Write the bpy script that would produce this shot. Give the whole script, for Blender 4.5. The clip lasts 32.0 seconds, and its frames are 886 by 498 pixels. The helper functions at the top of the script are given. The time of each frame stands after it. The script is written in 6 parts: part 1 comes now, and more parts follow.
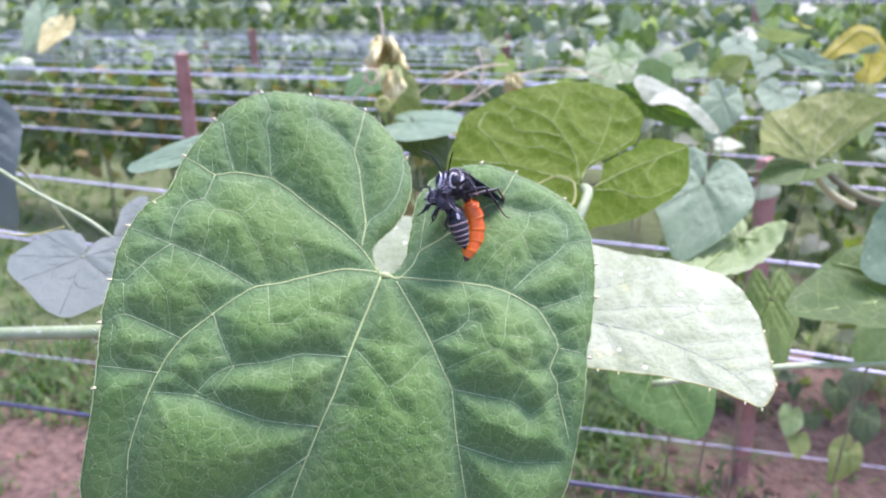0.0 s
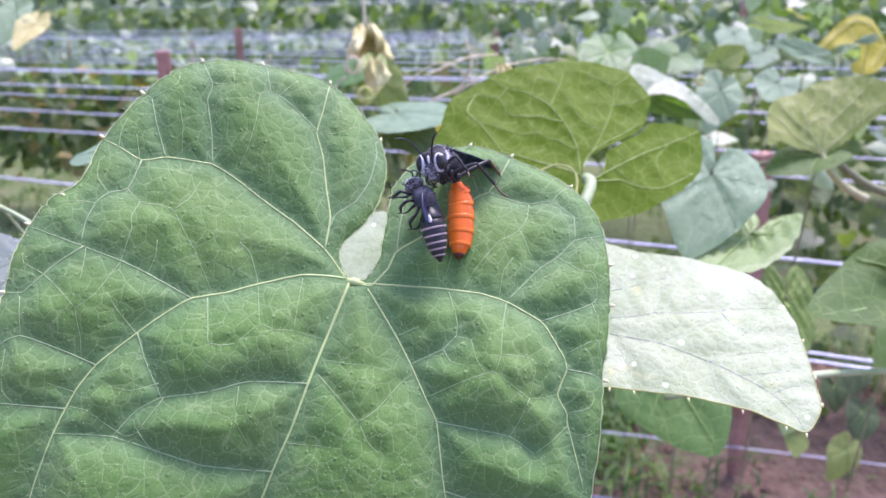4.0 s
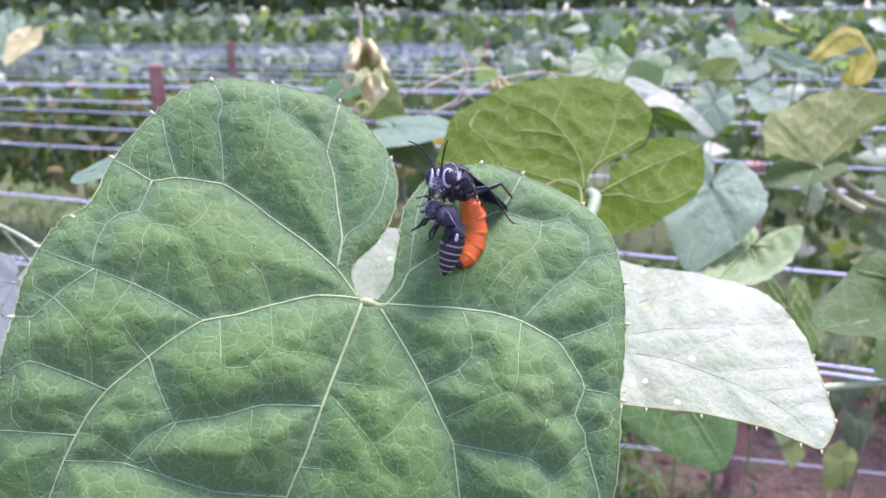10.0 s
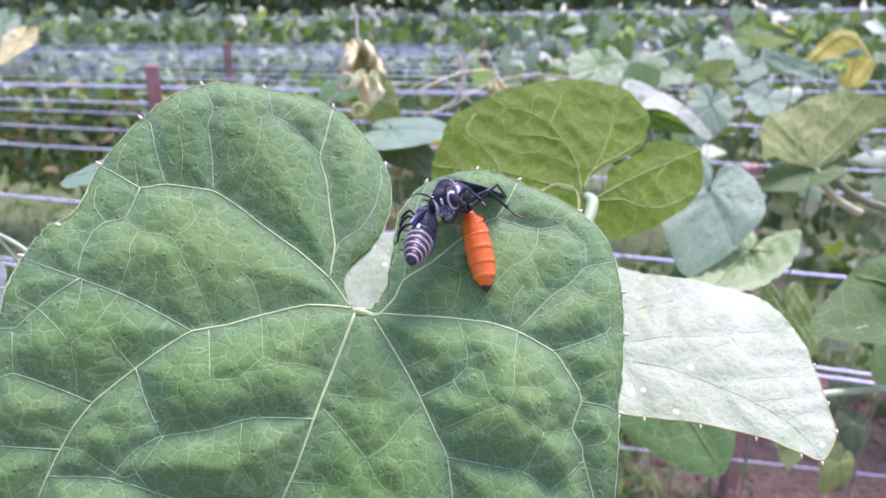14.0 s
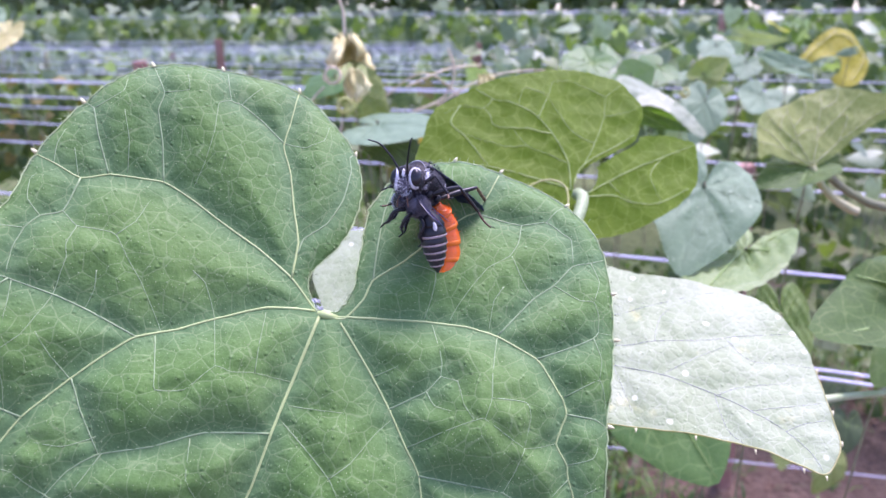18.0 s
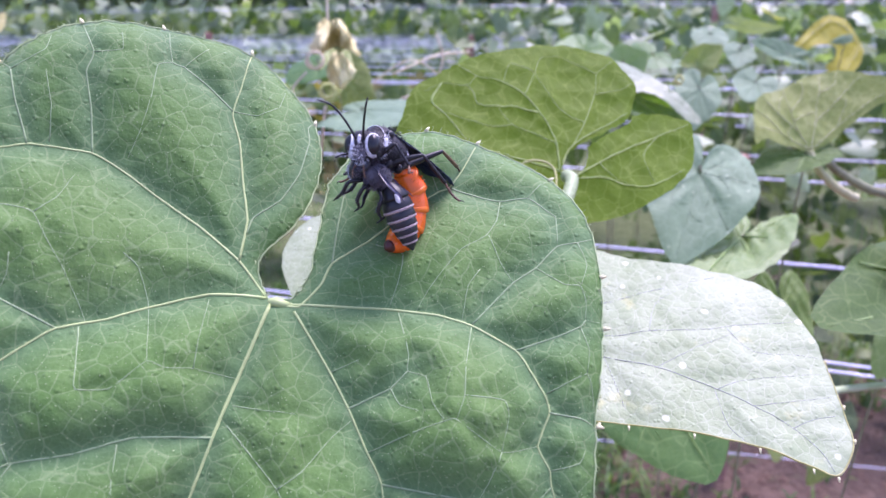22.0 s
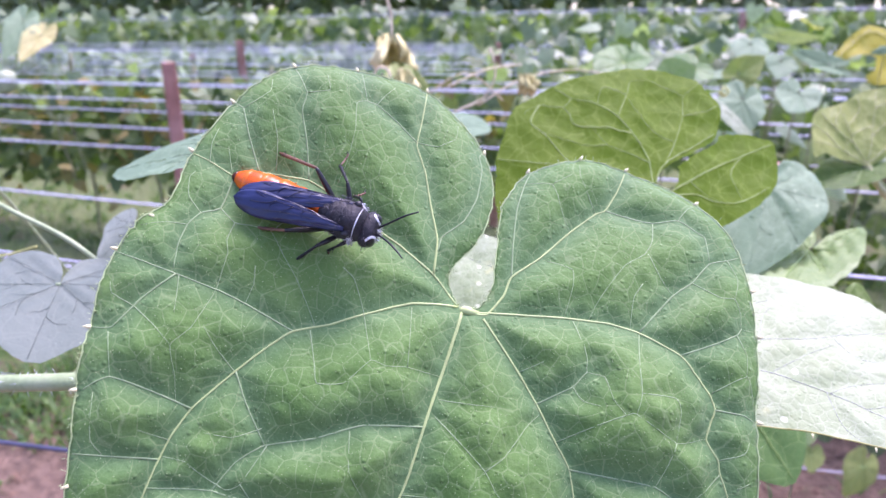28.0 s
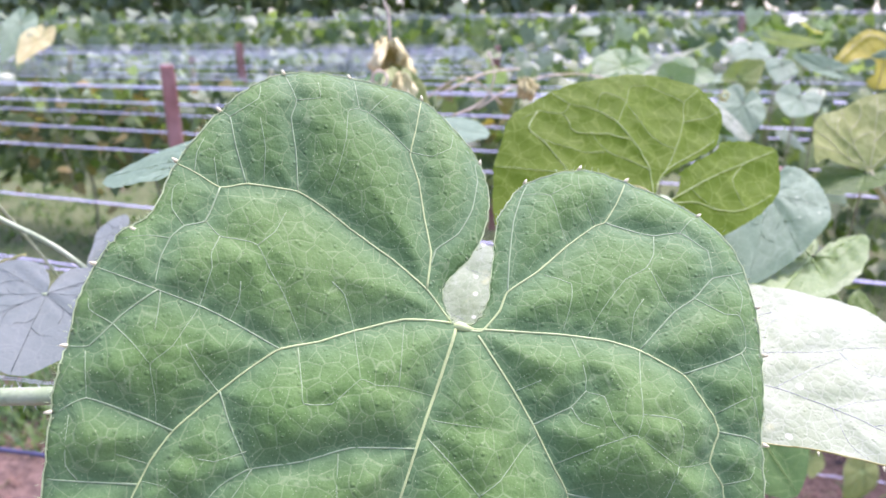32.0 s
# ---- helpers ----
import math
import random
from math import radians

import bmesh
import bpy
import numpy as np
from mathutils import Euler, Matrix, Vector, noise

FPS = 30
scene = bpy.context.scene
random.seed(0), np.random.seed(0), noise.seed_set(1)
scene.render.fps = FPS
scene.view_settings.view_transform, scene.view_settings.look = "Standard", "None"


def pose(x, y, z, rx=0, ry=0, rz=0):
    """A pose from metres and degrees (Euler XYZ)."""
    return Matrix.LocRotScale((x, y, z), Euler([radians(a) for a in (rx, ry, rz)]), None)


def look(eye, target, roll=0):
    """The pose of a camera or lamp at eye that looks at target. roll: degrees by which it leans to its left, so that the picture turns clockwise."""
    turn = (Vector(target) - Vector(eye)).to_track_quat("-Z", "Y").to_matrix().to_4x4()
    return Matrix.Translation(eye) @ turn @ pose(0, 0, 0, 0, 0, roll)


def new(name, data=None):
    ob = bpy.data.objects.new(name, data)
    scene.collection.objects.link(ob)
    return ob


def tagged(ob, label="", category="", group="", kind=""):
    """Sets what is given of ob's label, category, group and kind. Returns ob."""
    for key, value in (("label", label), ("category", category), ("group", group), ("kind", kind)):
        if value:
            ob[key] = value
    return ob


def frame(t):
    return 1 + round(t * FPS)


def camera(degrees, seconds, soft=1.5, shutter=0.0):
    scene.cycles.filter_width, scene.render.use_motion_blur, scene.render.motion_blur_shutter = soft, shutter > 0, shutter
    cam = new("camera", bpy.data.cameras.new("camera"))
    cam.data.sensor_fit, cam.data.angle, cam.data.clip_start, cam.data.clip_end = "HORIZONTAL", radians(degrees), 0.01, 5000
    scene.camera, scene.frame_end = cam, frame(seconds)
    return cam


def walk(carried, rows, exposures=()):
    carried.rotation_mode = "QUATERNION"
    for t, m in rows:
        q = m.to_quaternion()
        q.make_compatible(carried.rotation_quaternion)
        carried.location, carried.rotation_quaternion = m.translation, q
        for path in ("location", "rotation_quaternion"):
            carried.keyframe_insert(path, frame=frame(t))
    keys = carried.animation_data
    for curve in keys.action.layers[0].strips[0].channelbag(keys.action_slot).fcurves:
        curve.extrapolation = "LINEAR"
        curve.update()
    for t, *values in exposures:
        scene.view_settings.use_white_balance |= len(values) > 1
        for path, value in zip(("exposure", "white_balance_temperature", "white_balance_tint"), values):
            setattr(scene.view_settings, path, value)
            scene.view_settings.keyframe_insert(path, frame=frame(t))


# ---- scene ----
from mathutils.geometry import delaunay_2d_cdt

cam = camera(67.0, 32.0)
METRES, EYE, TILT, LEAN, TURN = 0.19, 1.0, -19.0, 0.0, 0.0
ROWS = [
    (0.0, 0.0, 0.0, 0.0, 0.0, 0.0, -0.0),
    (0.5, -0.0118, 0.0225, 0.0001, -0.08, 0.19, 0.22),
    (1.0, -0.0066, 0.0468, 0.0044, -0.57, 0.17, 0.4),
    (1.5, -0.0198, 0.0645, 0.009, -0.63, 0.23, 0.54),
    (2.0, -0.0201, 0.0792, 0.0137, -0.62, 0.27, 0.64),
    (2.5, -0.0189, 0.0925, 0.0118, -0.75, 0.26, 0.71),
    (3.0, -0.0077, 0.1038, 0.01, -1.13, 0.34, 0.66),
    (3.5, 0.0115, 0.1479, 0.0051, -0.7, -0.07, 0.67),
    (5.5, -0.0024, 0.144, -0.0052, -1.17, 0.37, 0.56),
    (6.0, -0.0049, 0.1351, 0.0107, -1.14, 0.73, 0.67),
    (6.5, -0.0113, 0.1308, -0.0004, -1.1, 0.56, 0.72),
    (7.0, -0.0135, 0.1116, 0.0067, -1.1, 0.81, 0.71),
    (7.5, -0.0164, 0.1072, 0.0145, -1.17, 0.93, 0.73),
    (8.0, -0.0274, 0.1284, 0.0003, -1.06, 0.6, 0.91),
    (8.5, -0.0165, 0.1343, 0.0059, -1.31, 0.74, 0.86),
    (9.0, -0.0096, 0.1372, 0.0099, -1.44, 0.83, 0.96),
    (9.5, 0.0009, 0.148, 0.0127, -1.35, 0.96, 1.23),
    (10.0, -0.0114, 0.1548, 0.0084, -1.42, 0.9, 1.07),
    (10.5, -0.0027, 0.1795, 0.0099, -1.51, 0.8, 1.06),
    (11.0, 0.0049, 0.1894, 0.0158, -1.59, 0.82, 1.06),
    (11.5, -0.0043, 0.1828, 0.0137, -1.48, 0.81, 1.12),
    (12.0, -0.0109, 0.1751, 0.02, -1.58, 0.9, 0.99),
    (12.5, -0.0094, 0.1652, 0.0206, -1.57, 0.95, 1.16),
    (13.0, -0.0107, 0.1728, 0.0134, -1.56, 0.83, 0.97),
    (13.5, -0.0115, 0.1712, 0.0177, -1.59, 0.99, 0.96),
    (14.0, -0.0086, 0.1682, 0.0162, -1.67, 0.96, 1.0),
    (14.5, -0.0049, 0.165, 0.0218, -1.71, 1.06, 1.0),
    (16.5, 0.0001, 0.1418, 0.022, -1.66, 1.21, 1.27),
    (17.0, 0.0044, 0.1741, 0.0158, -1.67, 1.13, 1.3),
    (17.5, 0.0068, 0.2, 0.018, -1.86, 1.08, 1.21),
    (18.0, 0.0116, 0.2244, 0.0153, -2.2, 0.88, 0.88),
    (18.5, 0.0139, 0.2399, 0.0111, -2.26, 0.65, 0.99),
    (19.0, 0.0147, 0.25, 0.0066, -2.27, 0.56, 1.05),
    (19.5, 0.0255, 0.2629, 0.003, -2.37, 0.44, 1.15),
    (20.0, 0.0201, 0.2788, -0.0012, -2.29, 0.27, 1.24),
    (20.5, 0.0254, 0.283, -0.0019, -2.44, 0.37, 1.19),
    (21.0, 0.0128, 0.2824, 0.0129, -2.39, 0.56, 0.99),
    (21.5, 0.0204, 0.2855, 0.0044, -2.54, 0.34, 1.0),
    (22.0, 0.0355, 0.2927, 0.003, -2.68, 0.39, 1.24),
    (22.5, 0.042, 0.3016, 0.0086, -2.71, 0.63, 1.26),
    (23.0, 0.0328, 0.3115, 0.004, -2.61, 0.58, 1.25),
    (23.5, 0.0303, 0.3162, -0.0059, -2.49, 0.43, 1.16),
    (24.0, 0.0336, 0.3084, -0.0118, -2.43, 0.46, 1.03),
    (24.5, 0.037, 0.3068, -0.0096, -2.4, 0.49, 1.05),
    (25.0, 0.0326, 0.2764, 0.0018, -2.22, 0.62, 1.07),
    (25.5, 0.0064, 0.2461, 0.0135, -1.89, 0.97, 1.08),
    (26.0, -0.0285, 0.2398, 0.0275, -1.47, 1.23, 1.05),
    (26.5, -0.0518, 0.2307, 0.0365, -1.2, 1.3, 1.08),
    (28.5, -0.108, 0.212, 0.0088, -0.93, 0.81, 0.7),
    (29.0, -0.0998, 0.2043, 0.0107, -0.96, 0.96, 0.72),
    (29.5, -0.1065, 0.2171, 0.0106, -0.93, 0.94, 0.61),
    (30.0, -0.1018, 0.229, 0.0374, -1.02, 1.25, 0.61),
    (30.5, -0.1026, 0.2388, 0.0333, -1.11, 1.13, 0.58),
    (31.0, -0.0983, 0.236, 0.0383, -0.94, 1.2, 0.75),
    (31.5, -0.0974, 0.2333, 0.0281, -0.92, 1.14, 0.71),
    (32.0, -0.0974, 0.2399, 0.0244, -1.01, 1.12, 0.67),
]
walk(cam, [(t, pose(0, 0, EYE, TILT, LEAN, TURN) @ pose(METRES * x, METRES * y, METRES * z, 90 + pitch, roll, yaw)) for t, x, y, z, yaw, pitch, roll in ROWS],
     [(0.0, 1.24, 6120, 31), (3.5, 1.22, 6100, 32), (6.0, 1.17, 5980, 37), (18.0, 1.16, 5920, 39), (22.0, 1.11, 5880, 41), (24.0, 1.11, 5780, 42), (26.5, 1.19, 5800, 41), (28.5, 1.32, 6120, 38), (32.0, 1.32, 6120, 38)])

# the phone lens focuses close: near leaf sharp, field soft
cam.data.dof.use_dof = True
cam.data.dof.focus_distance = 0.112
cam.data.dof.aperture_fstop = 30.0

# ---- daylight: bright overcast sky ----
SUN_EL, SUN_AZ = 68.0, 48.0
world = bpy.data.worlds.new("sky")
scene.world = world
world.use_nodes = True
wt = world.node_tree
sky = wt.nodes.new("ShaderNodeTexSky")
sky.sky_type = "NISHITA"
sky.sun_disc = False
sky.sun_elevation, sky.sun_rotation = radians(SUN_EL), radians(SUN_AZ % 360)
sky.air_density, sky.dust_density, sky.ozone_density = 1.0, 1.6, 1.2
bg = wt.nodes["Background"]
bg.inputs["Strength"].default_value = 0.15
wt.links.new(sky.outputs[0], bg.inputs[0])
sun = new("sun", bpy.data.lights.new("sun", "SUN"))
sun.data.energy, sun.data.angle, sun.data.color = 2.7, radians(26), (1.0, 0.97, 0.95)
sun.matrix_world = look((0, 0, 10), (-math.sin(radians(SUN_AZ)) * math.cos(radians(SUN_EL)) * 10, -math.cos(radians(SUN_AZ)) * math.cos(radians(SUN_EL)) * 10, 10 - 10 * math.sin(radians(SUN_EL))))


# ---- materials ----
def material(name):
    m = bpy.data.materials.new(name)
    m.use_nodes = True
    t = m.node_tree
    return m, t, t.nodes["Principled BSDF"], t.nodes["Material Output"]


def node(t, kind, links=(), **values):
    nd = t.nodes.new(kind)
    for k, v in values.items():
        if k == "op":
            nd.operation = v
        elif k == "feature":
            nd.feature = v
        elif k == "blend":
            nd.blend_type = v
            nd.data_type = "RGBA"
        else:
            nd.inputs[k.replace("_", " ")].default_value = v
    for out, into in links:
        t.links.new(out, nd.inputs[into])
    return nd


def mixed(t, fac, a, b, blend="MIX"):
    nd = t.nodes.new("ShaderNodeMix")
    nd.data_type, nd.blend_type = "RGBA", blend
    for v, i in ((fac, 0), (a, 6), (b, 7)):
        if isinstance(v, (int, float)):
            nd.inputs[i].default_value = v
        elif isinstance(v, tuple):
            nd.inputs[i].default_value = (*v, 1) if len(v) == 3 else v
        else:
            t.links.new(v, nd.inputs[i])
    return nd.outputs[2]


def ramp(t, value, stops):
    nd = t.nodes.new("ShaderNodeValToRGB")
    t.links.new(value, nd.inputs[0])
    e = nd.color_ramp.elements
    for i, (pos, c) in enumerate(stops):
        k = e[i] if i < 2 else e.new(pos)
        k.position, k.color = pos, ((*c, 1) if isinstance(c, tuple) else (c, c, c, 1))
    return nd.outputs[0]


def plain(name, colour, rough=0.6, metal=0.0, grain=200.0, amount=0.25, bump=0.3, dist=0.0005, second=None, coat=0.0):
    """A painted, woody, earthy or chitinous surface with grain at two scales."""
    m, t, b, _ = material(name)
    tc = t.nodes.new("ShaderNodeTexCoord")
    n1 = node(t, "ShaderNodeTexNoise", [(tc.outputs["Object"], "Vector")], Scale=grain, Detail=6.0, Roughness=0.6)
    n2 = node(t, "ShaderNodeTexNoise", [(tc.outputs["Object"], "Vector")], Scale=grain / 8, Detail=3.0)
    dark = tuple(c * (1 - amount) for c in colour)
    col = mixed(t, ramp(t, n1.outputs["Fac"], [(0.35, 0.0), (0.65, 1.0)]), dark, colour)
    col = mixed(t, ramp(t, n2.outputs["Fac"], [(0.4, 0.0), (0.65, 1.0)]), col, second or tuple(min(1, c * (1 + amount)) for c in colour))
    t.links.new(col, b.inputs["Base Color"])
    b.inputs["Roughness"].default_value, b.inputs["Metallic"].default_value = rough, metal
    b.inputs["Coat Weight"].default_value = coat
    bp = node(t, "ShaderNodeBump", [(n1.outputs["Fac"], "Height")], Strength=bump, Distance=dist)
    t.links.new(bp.outputs[0], b.inputs["Normal"])
    return m


def leafy(name, deep, light, vein, rough=0.45, through_light=0.3, glow=None, cell=330.0, spots=0.0, gloss=0.5, relief=0.0004, island=False, net=0.5, vein_tint=None, line=0.045, stain=0.0, velvet=0.0):
    """Gourd leaf: blotched green, a fine net of pale veins, tiny bristle bumps, light shining through."""
    m, t, b, out = material(name)
    tc = t.nodes.new("ShaderNodeTexCoord")
    vec = tc.outputs["Object"]
    warp = node(t, "ShaderNodeTexNoise", [(vec, "Vector")], Scale=cell / 3, Detail=2.0)
    wv = node(t, "ShaderNodeVectorMath", [(warp.outputs["Color"], 0)], op="SCALE", Scale=0.6 / cell)
    wa = node(t, "ShaderNodeVectorMath", [(vec, 0), (wv.outputs[0], 1)], op="ADD")
    big = node(t, "ShaderNodeTexNoise", [(vec, "Vector")], Scale=45.0, Detail=4.0, Roughness=0.6)
    fine = node(t, "ShaderNodeTexNoise", [(vec, "Vector")], Scale=1400.0, Detail=3.0)
    v1 = node(t, "ShaderNodeTexVoronoi", [(wa.outputs[0], "Vector")], feature="DISTANCE_TO_EDGE", Scale=cell)
    v2 = node(t, "ShaderNodeTexVoronoi", [(wa.outputs[0], "Vector")], feature="DISTANCE_TO_EDGE", Scale=cell * 2.7)
    bristle = node(t, "ShaderNodeTexVoronoi", [(vec, "Vector")], feature="F1", Scale=520.0)
    col = mixed(t, ramp(t, big.outputs["Fac"], [(0.35, 0.0), (0.68, 1.0)]), deep, light)
    col = mixed(t, ramp(t, fine.outputs["Fac"], [(0.4, 0.0), (0.7, 0.35)]), col, deep)
    # blends to a bluer green close to the veins
    if vein_tint:
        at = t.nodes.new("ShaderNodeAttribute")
        at.attribute_name = "vein_tint"
        col = mixed(t, at.outputs["Fac"], vein_tint, col)
    e1 = ramp(t, v1.outputs["Distance"], [(0.0, 1.0), (line, 0.0)])
    e2 = ramp(t, v2.outputs["Distance"], [(0.0, 1.0), (0.10, 0.0)])
    nets = node(t, "ShaderNodeMath", [(e2, 0)], op="MULTIPLY_ADD")
    nets.inputs[1].default_value = 0.3
    t.links.new(e1, nets.inputs[2])
    nf = node(t, "ShaderNodeMath", [(nets.outputs[0], 0)], op="MULTIPLY")
    nf.inputs[1].default_value = net
    nf.use_clamp = True
    col = mixed(t, nf.outputs[0], col, vein)
    if spots:
        sp = node(t, "ShaderNodeTexVoronoi", [(wa.outputs[0], "Vector")], feature="F1", Scale=170.0)
        col = mixed(t, ramp(t, sp.outputs["Distance"], [(0.07, spots), (0.15, 0.0)]), col, (0.75, 0.78, 0.62))
    if stain:
        st = node(t, "ShaderNodeTexNoise", [(vec, "Vector")], Scale=75.0, Detail=5.0, Roughness=0.65)
        col = mixed(t, ramp(t, st.outputs["Fac"], [(0.60, 0.0), (0.72, stain)]), col, (0.46, 0.47, 0.22))
    b.inputs["Sheen Weight"].default_value, b.inputs["Sheen Roughness"].default_value = velvet, 0.45
    info = t.nodes.new("ShaderNodeNewGeometry" if island else "ShaderNodeObjectInfo")
    rnd = info.outputs["Random Per Island" if island else "Random"]
    hs = t.nodes.new("ShaderNodeHueSaturation")
    hv = node(t, "ShaderNodeMapRange", [(rnd, "Value")], To_Min=0.47 if island else 0.49, To_Max=0.525 if island else 0.51)
    vv = node(t, "ShaderNodeMapRange", [(rnd, "Value")], To_Min=1.3 if island else 1.1, To_Max=0.5 if island else 0.9)
    t.links.new(hv.outputs[0], hs.inputs["Hue"])
    t.links.new(vv.outputs[0], hs.inputs["Value"])
    t.links.new(col, hs.inputs["Color"])
    t.links.new(hs.outputs[0], b.inputs["Base Color"])
    b.inputs["Roughness"].default_value = rough
    b.inputs["Specular IOR Level"].default_value = gloss
    dots = ramp(t, bristle.outputs["Distance"], [(0.0, 0.8), (0.22, 0.0)])
    hsum = node(t, "ShaderNodeMath", [(v1.outputs["Distance"], 0), (dots, 1)], op="ADD")
    hfine = node(t, "ShaderNodeMath", [(fine.outputs["Fac"], 0), (hsum.outputs[0], 2)], op="MULTIPLY_ADD")
    hfine.inputs[1].default_value = 0.5
    bp = node(t, "ShaderNodeBump", [(hfine.outputs[0], "Height")], Strength=0.5, Distance=relief)
    t.links.new(bp.outputs[0], b.inputs["Normal"])
    tr = t.nodes.new("ShaderNodeBsdfTranslucent")
    tcol = mixed(t, 1.0, hs.outputs[0], glow or (1.6, 1.9, 0.55), "MULTIPLY")
    t.links.new(tcol, tr.inputs[0])
    mx = t.nodes.new("ShaderNodeMixShader")
    mx.inputs[0].default_value = through_light
    t.links.new(b.outputs[0], mx.inputs[1])
    t.links.new(tr.outputs[0], mx.inputs[2])
    t.links.new(mx.outputs[0], out.inputs[0])
    return m


leaf_main = leafy("leaf_upper", (0.092, 0.190, 0.038), (0.138, 0.238, 0.062), (0.29, 0.38, 0.18), rough=0.68, through_light=0.08, gloss=0.26, relief=0.00045, net=0.44, vein_tint=(0.102, 0.193, 0.084), line=0.04, velvet=0.32)
leaf_back = leafy("leaf_backlit", (0.125, 0.205, 0.026), (0.16, 0.25, 0.036), (0.27, 0.36, 0.11), rough=0.65, through_light=0.52, gloss=0.2, cell=210.0, net=0.55, relief=0.0003, glow=(1.9, 1.85, 0.42))
# sky sheen is put into this pale base colour; specks and stains are the leaf's own
leaf_bright = leafy("leaf_pale_sheen", (0.205, 0.275, 0.135), (0.335, 0.395, 0.265), (0.44, 0.48, 0.37), rough=0.5, through_light=0.12, spots=0.9, gloss=0.35, cell=420.0, net=0.45, relief=0.0003, stain=0.8, velvet=0.1)
leaf_olive = leafy("leaf_olive", (0.18, 0.23, 0.06), (0.27, 0.31, 0.10), (0.42, 0.44, 0.2), rough=0.6, through_light=0.3, cell=160.0, net=0.6)
# leaf_grey and leaf_blue: the sky's reflection on the blades is put into the colour
leaf_grey = leafy("leaf_grey", (0.13, 0.21, 0.12), (0.21, 0.30, 0.19), (0.30, 0.39, 0.27), rough=0.6, through_light=0.15, spots=0.25, cell=200.0, net=0.4, relief=0.0003, gloss=0.3)
leaf_blue = leafy("leaf_blue", (0.13, 0.165, 0.145), (0.17, 0.205, 0.185), (0.21, 0.24, 0.21), gloss=0.25, rough=0.6, through_light=0.1, cell=200.0, net=0.3, relief=0.0003)
leaf_pale = leafy("leaf_pale", (0.20, 0.30, 0.11), (0.28, 0.37, 0.17), (0.40, 0.48, 0.26), rough=0.5, through_light=0.3, cell=170.0)
# whitish leaf: sky light on the upper side put into the base colour
leaf_sky_white = leafy("leaf_sky_white", (0.19, 0.25, 0.15), (0.34, 0.39, 0.28), (0.42, 0.46, 0.36), rough=0.45, through_light=0.25, cell=150.0)
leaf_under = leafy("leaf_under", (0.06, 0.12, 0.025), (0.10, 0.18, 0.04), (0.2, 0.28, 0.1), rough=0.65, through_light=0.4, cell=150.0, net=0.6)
leaf_fade = leafy("leaf_fade", (0.36, 0.33, 0.12), (0.55, 0.52, 0.28), (0.6, 0.56, 0.36), rough=0.65, through_light=0.3, cell=120.0)
leaf_yellow = leafy("leaf_yellow", (0.36, 0.32, 0.02), (0.52, 0.44, 0.04), (0.42, 0.42, 0.1), rough=0.55, through_light=0.35, cell=110.0, glow=(1.4, 1.3, 0.5))
leaf_mid = leafy("leaf_mid", (0.07, 0.16, 0.045), (0.13, 0.24, 0.07), (0.22, 0.33, 0.13), rough=0.5, through_light=0.3, cell=140.0)
# darker leaf green with the shade inside the vine put into the colour
leaf_shade_tint = leafy("leaf_shade_tint", (0.06, 0.09, 0.04), (0.10, 0.14, 0.06), (0.15, 0.2, 0.1), rough=0.6, through_light=0.2, cell=140.0)
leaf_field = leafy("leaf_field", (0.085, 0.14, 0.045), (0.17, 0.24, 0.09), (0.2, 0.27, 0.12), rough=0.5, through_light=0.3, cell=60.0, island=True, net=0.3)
# paler copy of leaf_field: sky light on upper leaves put into the colour
leaf_field_sky_tint = leafy("leaf_field_sky", (0.19, 0.26, 0.155), (0.32, 0.40, 0.28), (0.36, 0.43, 0.30), rough=0.45, through_light=0.3, cell=60.0, island=True, net=0.3)
leaf_far = leafy("leaf_far", (0.12, 0.18, 0.09), (0.24, 0.30, 0.19), (0.28, 0.34, 0.22), rough=0.5, through_light=0.3, cell=60.0, island=True, net=0.3)
leaf_fade_field = leafy("leaf_field_yellowing", (0.20, 0.15, 0.05), (0.34, 0.30, 0.10), (0.4, 0.34, 0.15), rough=0.6, through_light=0.3, cell=60.0, island=True, net=0.3)
grass_mat = leafy("grass_blade", (0.05, 0.13, 0.025), (0.12, 0.22, 0.05), (0.14, 0.24, 0.07), rough=0.5, through_light=0.3, cell=60.0, island=True, net=0.1)
vein_mat = plain("vein_pale", (0.25, 0.34, 0.17), rough=0.5, grain=1500, amount=0.15, dist=0.0001)
vein_main_mat = plain("vein_main", (0.38, 0.46, 0.19), rough=0.5, grain=1500, amount=0.15, dist=0.0001)
vein_under_mat = plain("vein_underside", (0.26, 0.38, 0.12), rough=0.6, grain=900, amount=0.15, dist=0.0002)
vein_back_mat = plain("vein_backlit", (0.38, 0.48, 0.15), rough=0.6, grain=900, amount=0.15, dist=0.0002)
vein_olive_mat = plain("vein_olive", (0.50, 0.50, 0.25), rough=0.6, grain=900, amount=0.15, dist=0.0002)
vein_bright_mat = plain("vein_bright", (0.30, 0.33, 0.28), rough=0.5, grain=900, amount=0.15, dist=0.0002)
tooth_mat = plain("leaf_tooth", (0.75, 0.70, 0.42), rough=0.5, grain=3000, amount=0.1)
stem_mat = plain("stem_green", (0.33, 0.42, 0.22), rough=0.55, grain=700, amount=0.2, second=(0.44, 0.50, 0.32))
twig_mat = plain("twig_grey", (0.22, 0.21, 0.13), rough=0.7, grain=400, amount=0.35, second=(0.28, 0.30, 0.16))
petiole_mat = plain("petiole_pale", (0.55, 0.52, 0.27), rough=0.55, grain=700, amount=0.2, second=(0.60, 0.56, 0.34))
tendril_mat = plain("tendril", (0.45, 0.46, 0.16), rough=0.5, grain=900, amount=0.2)
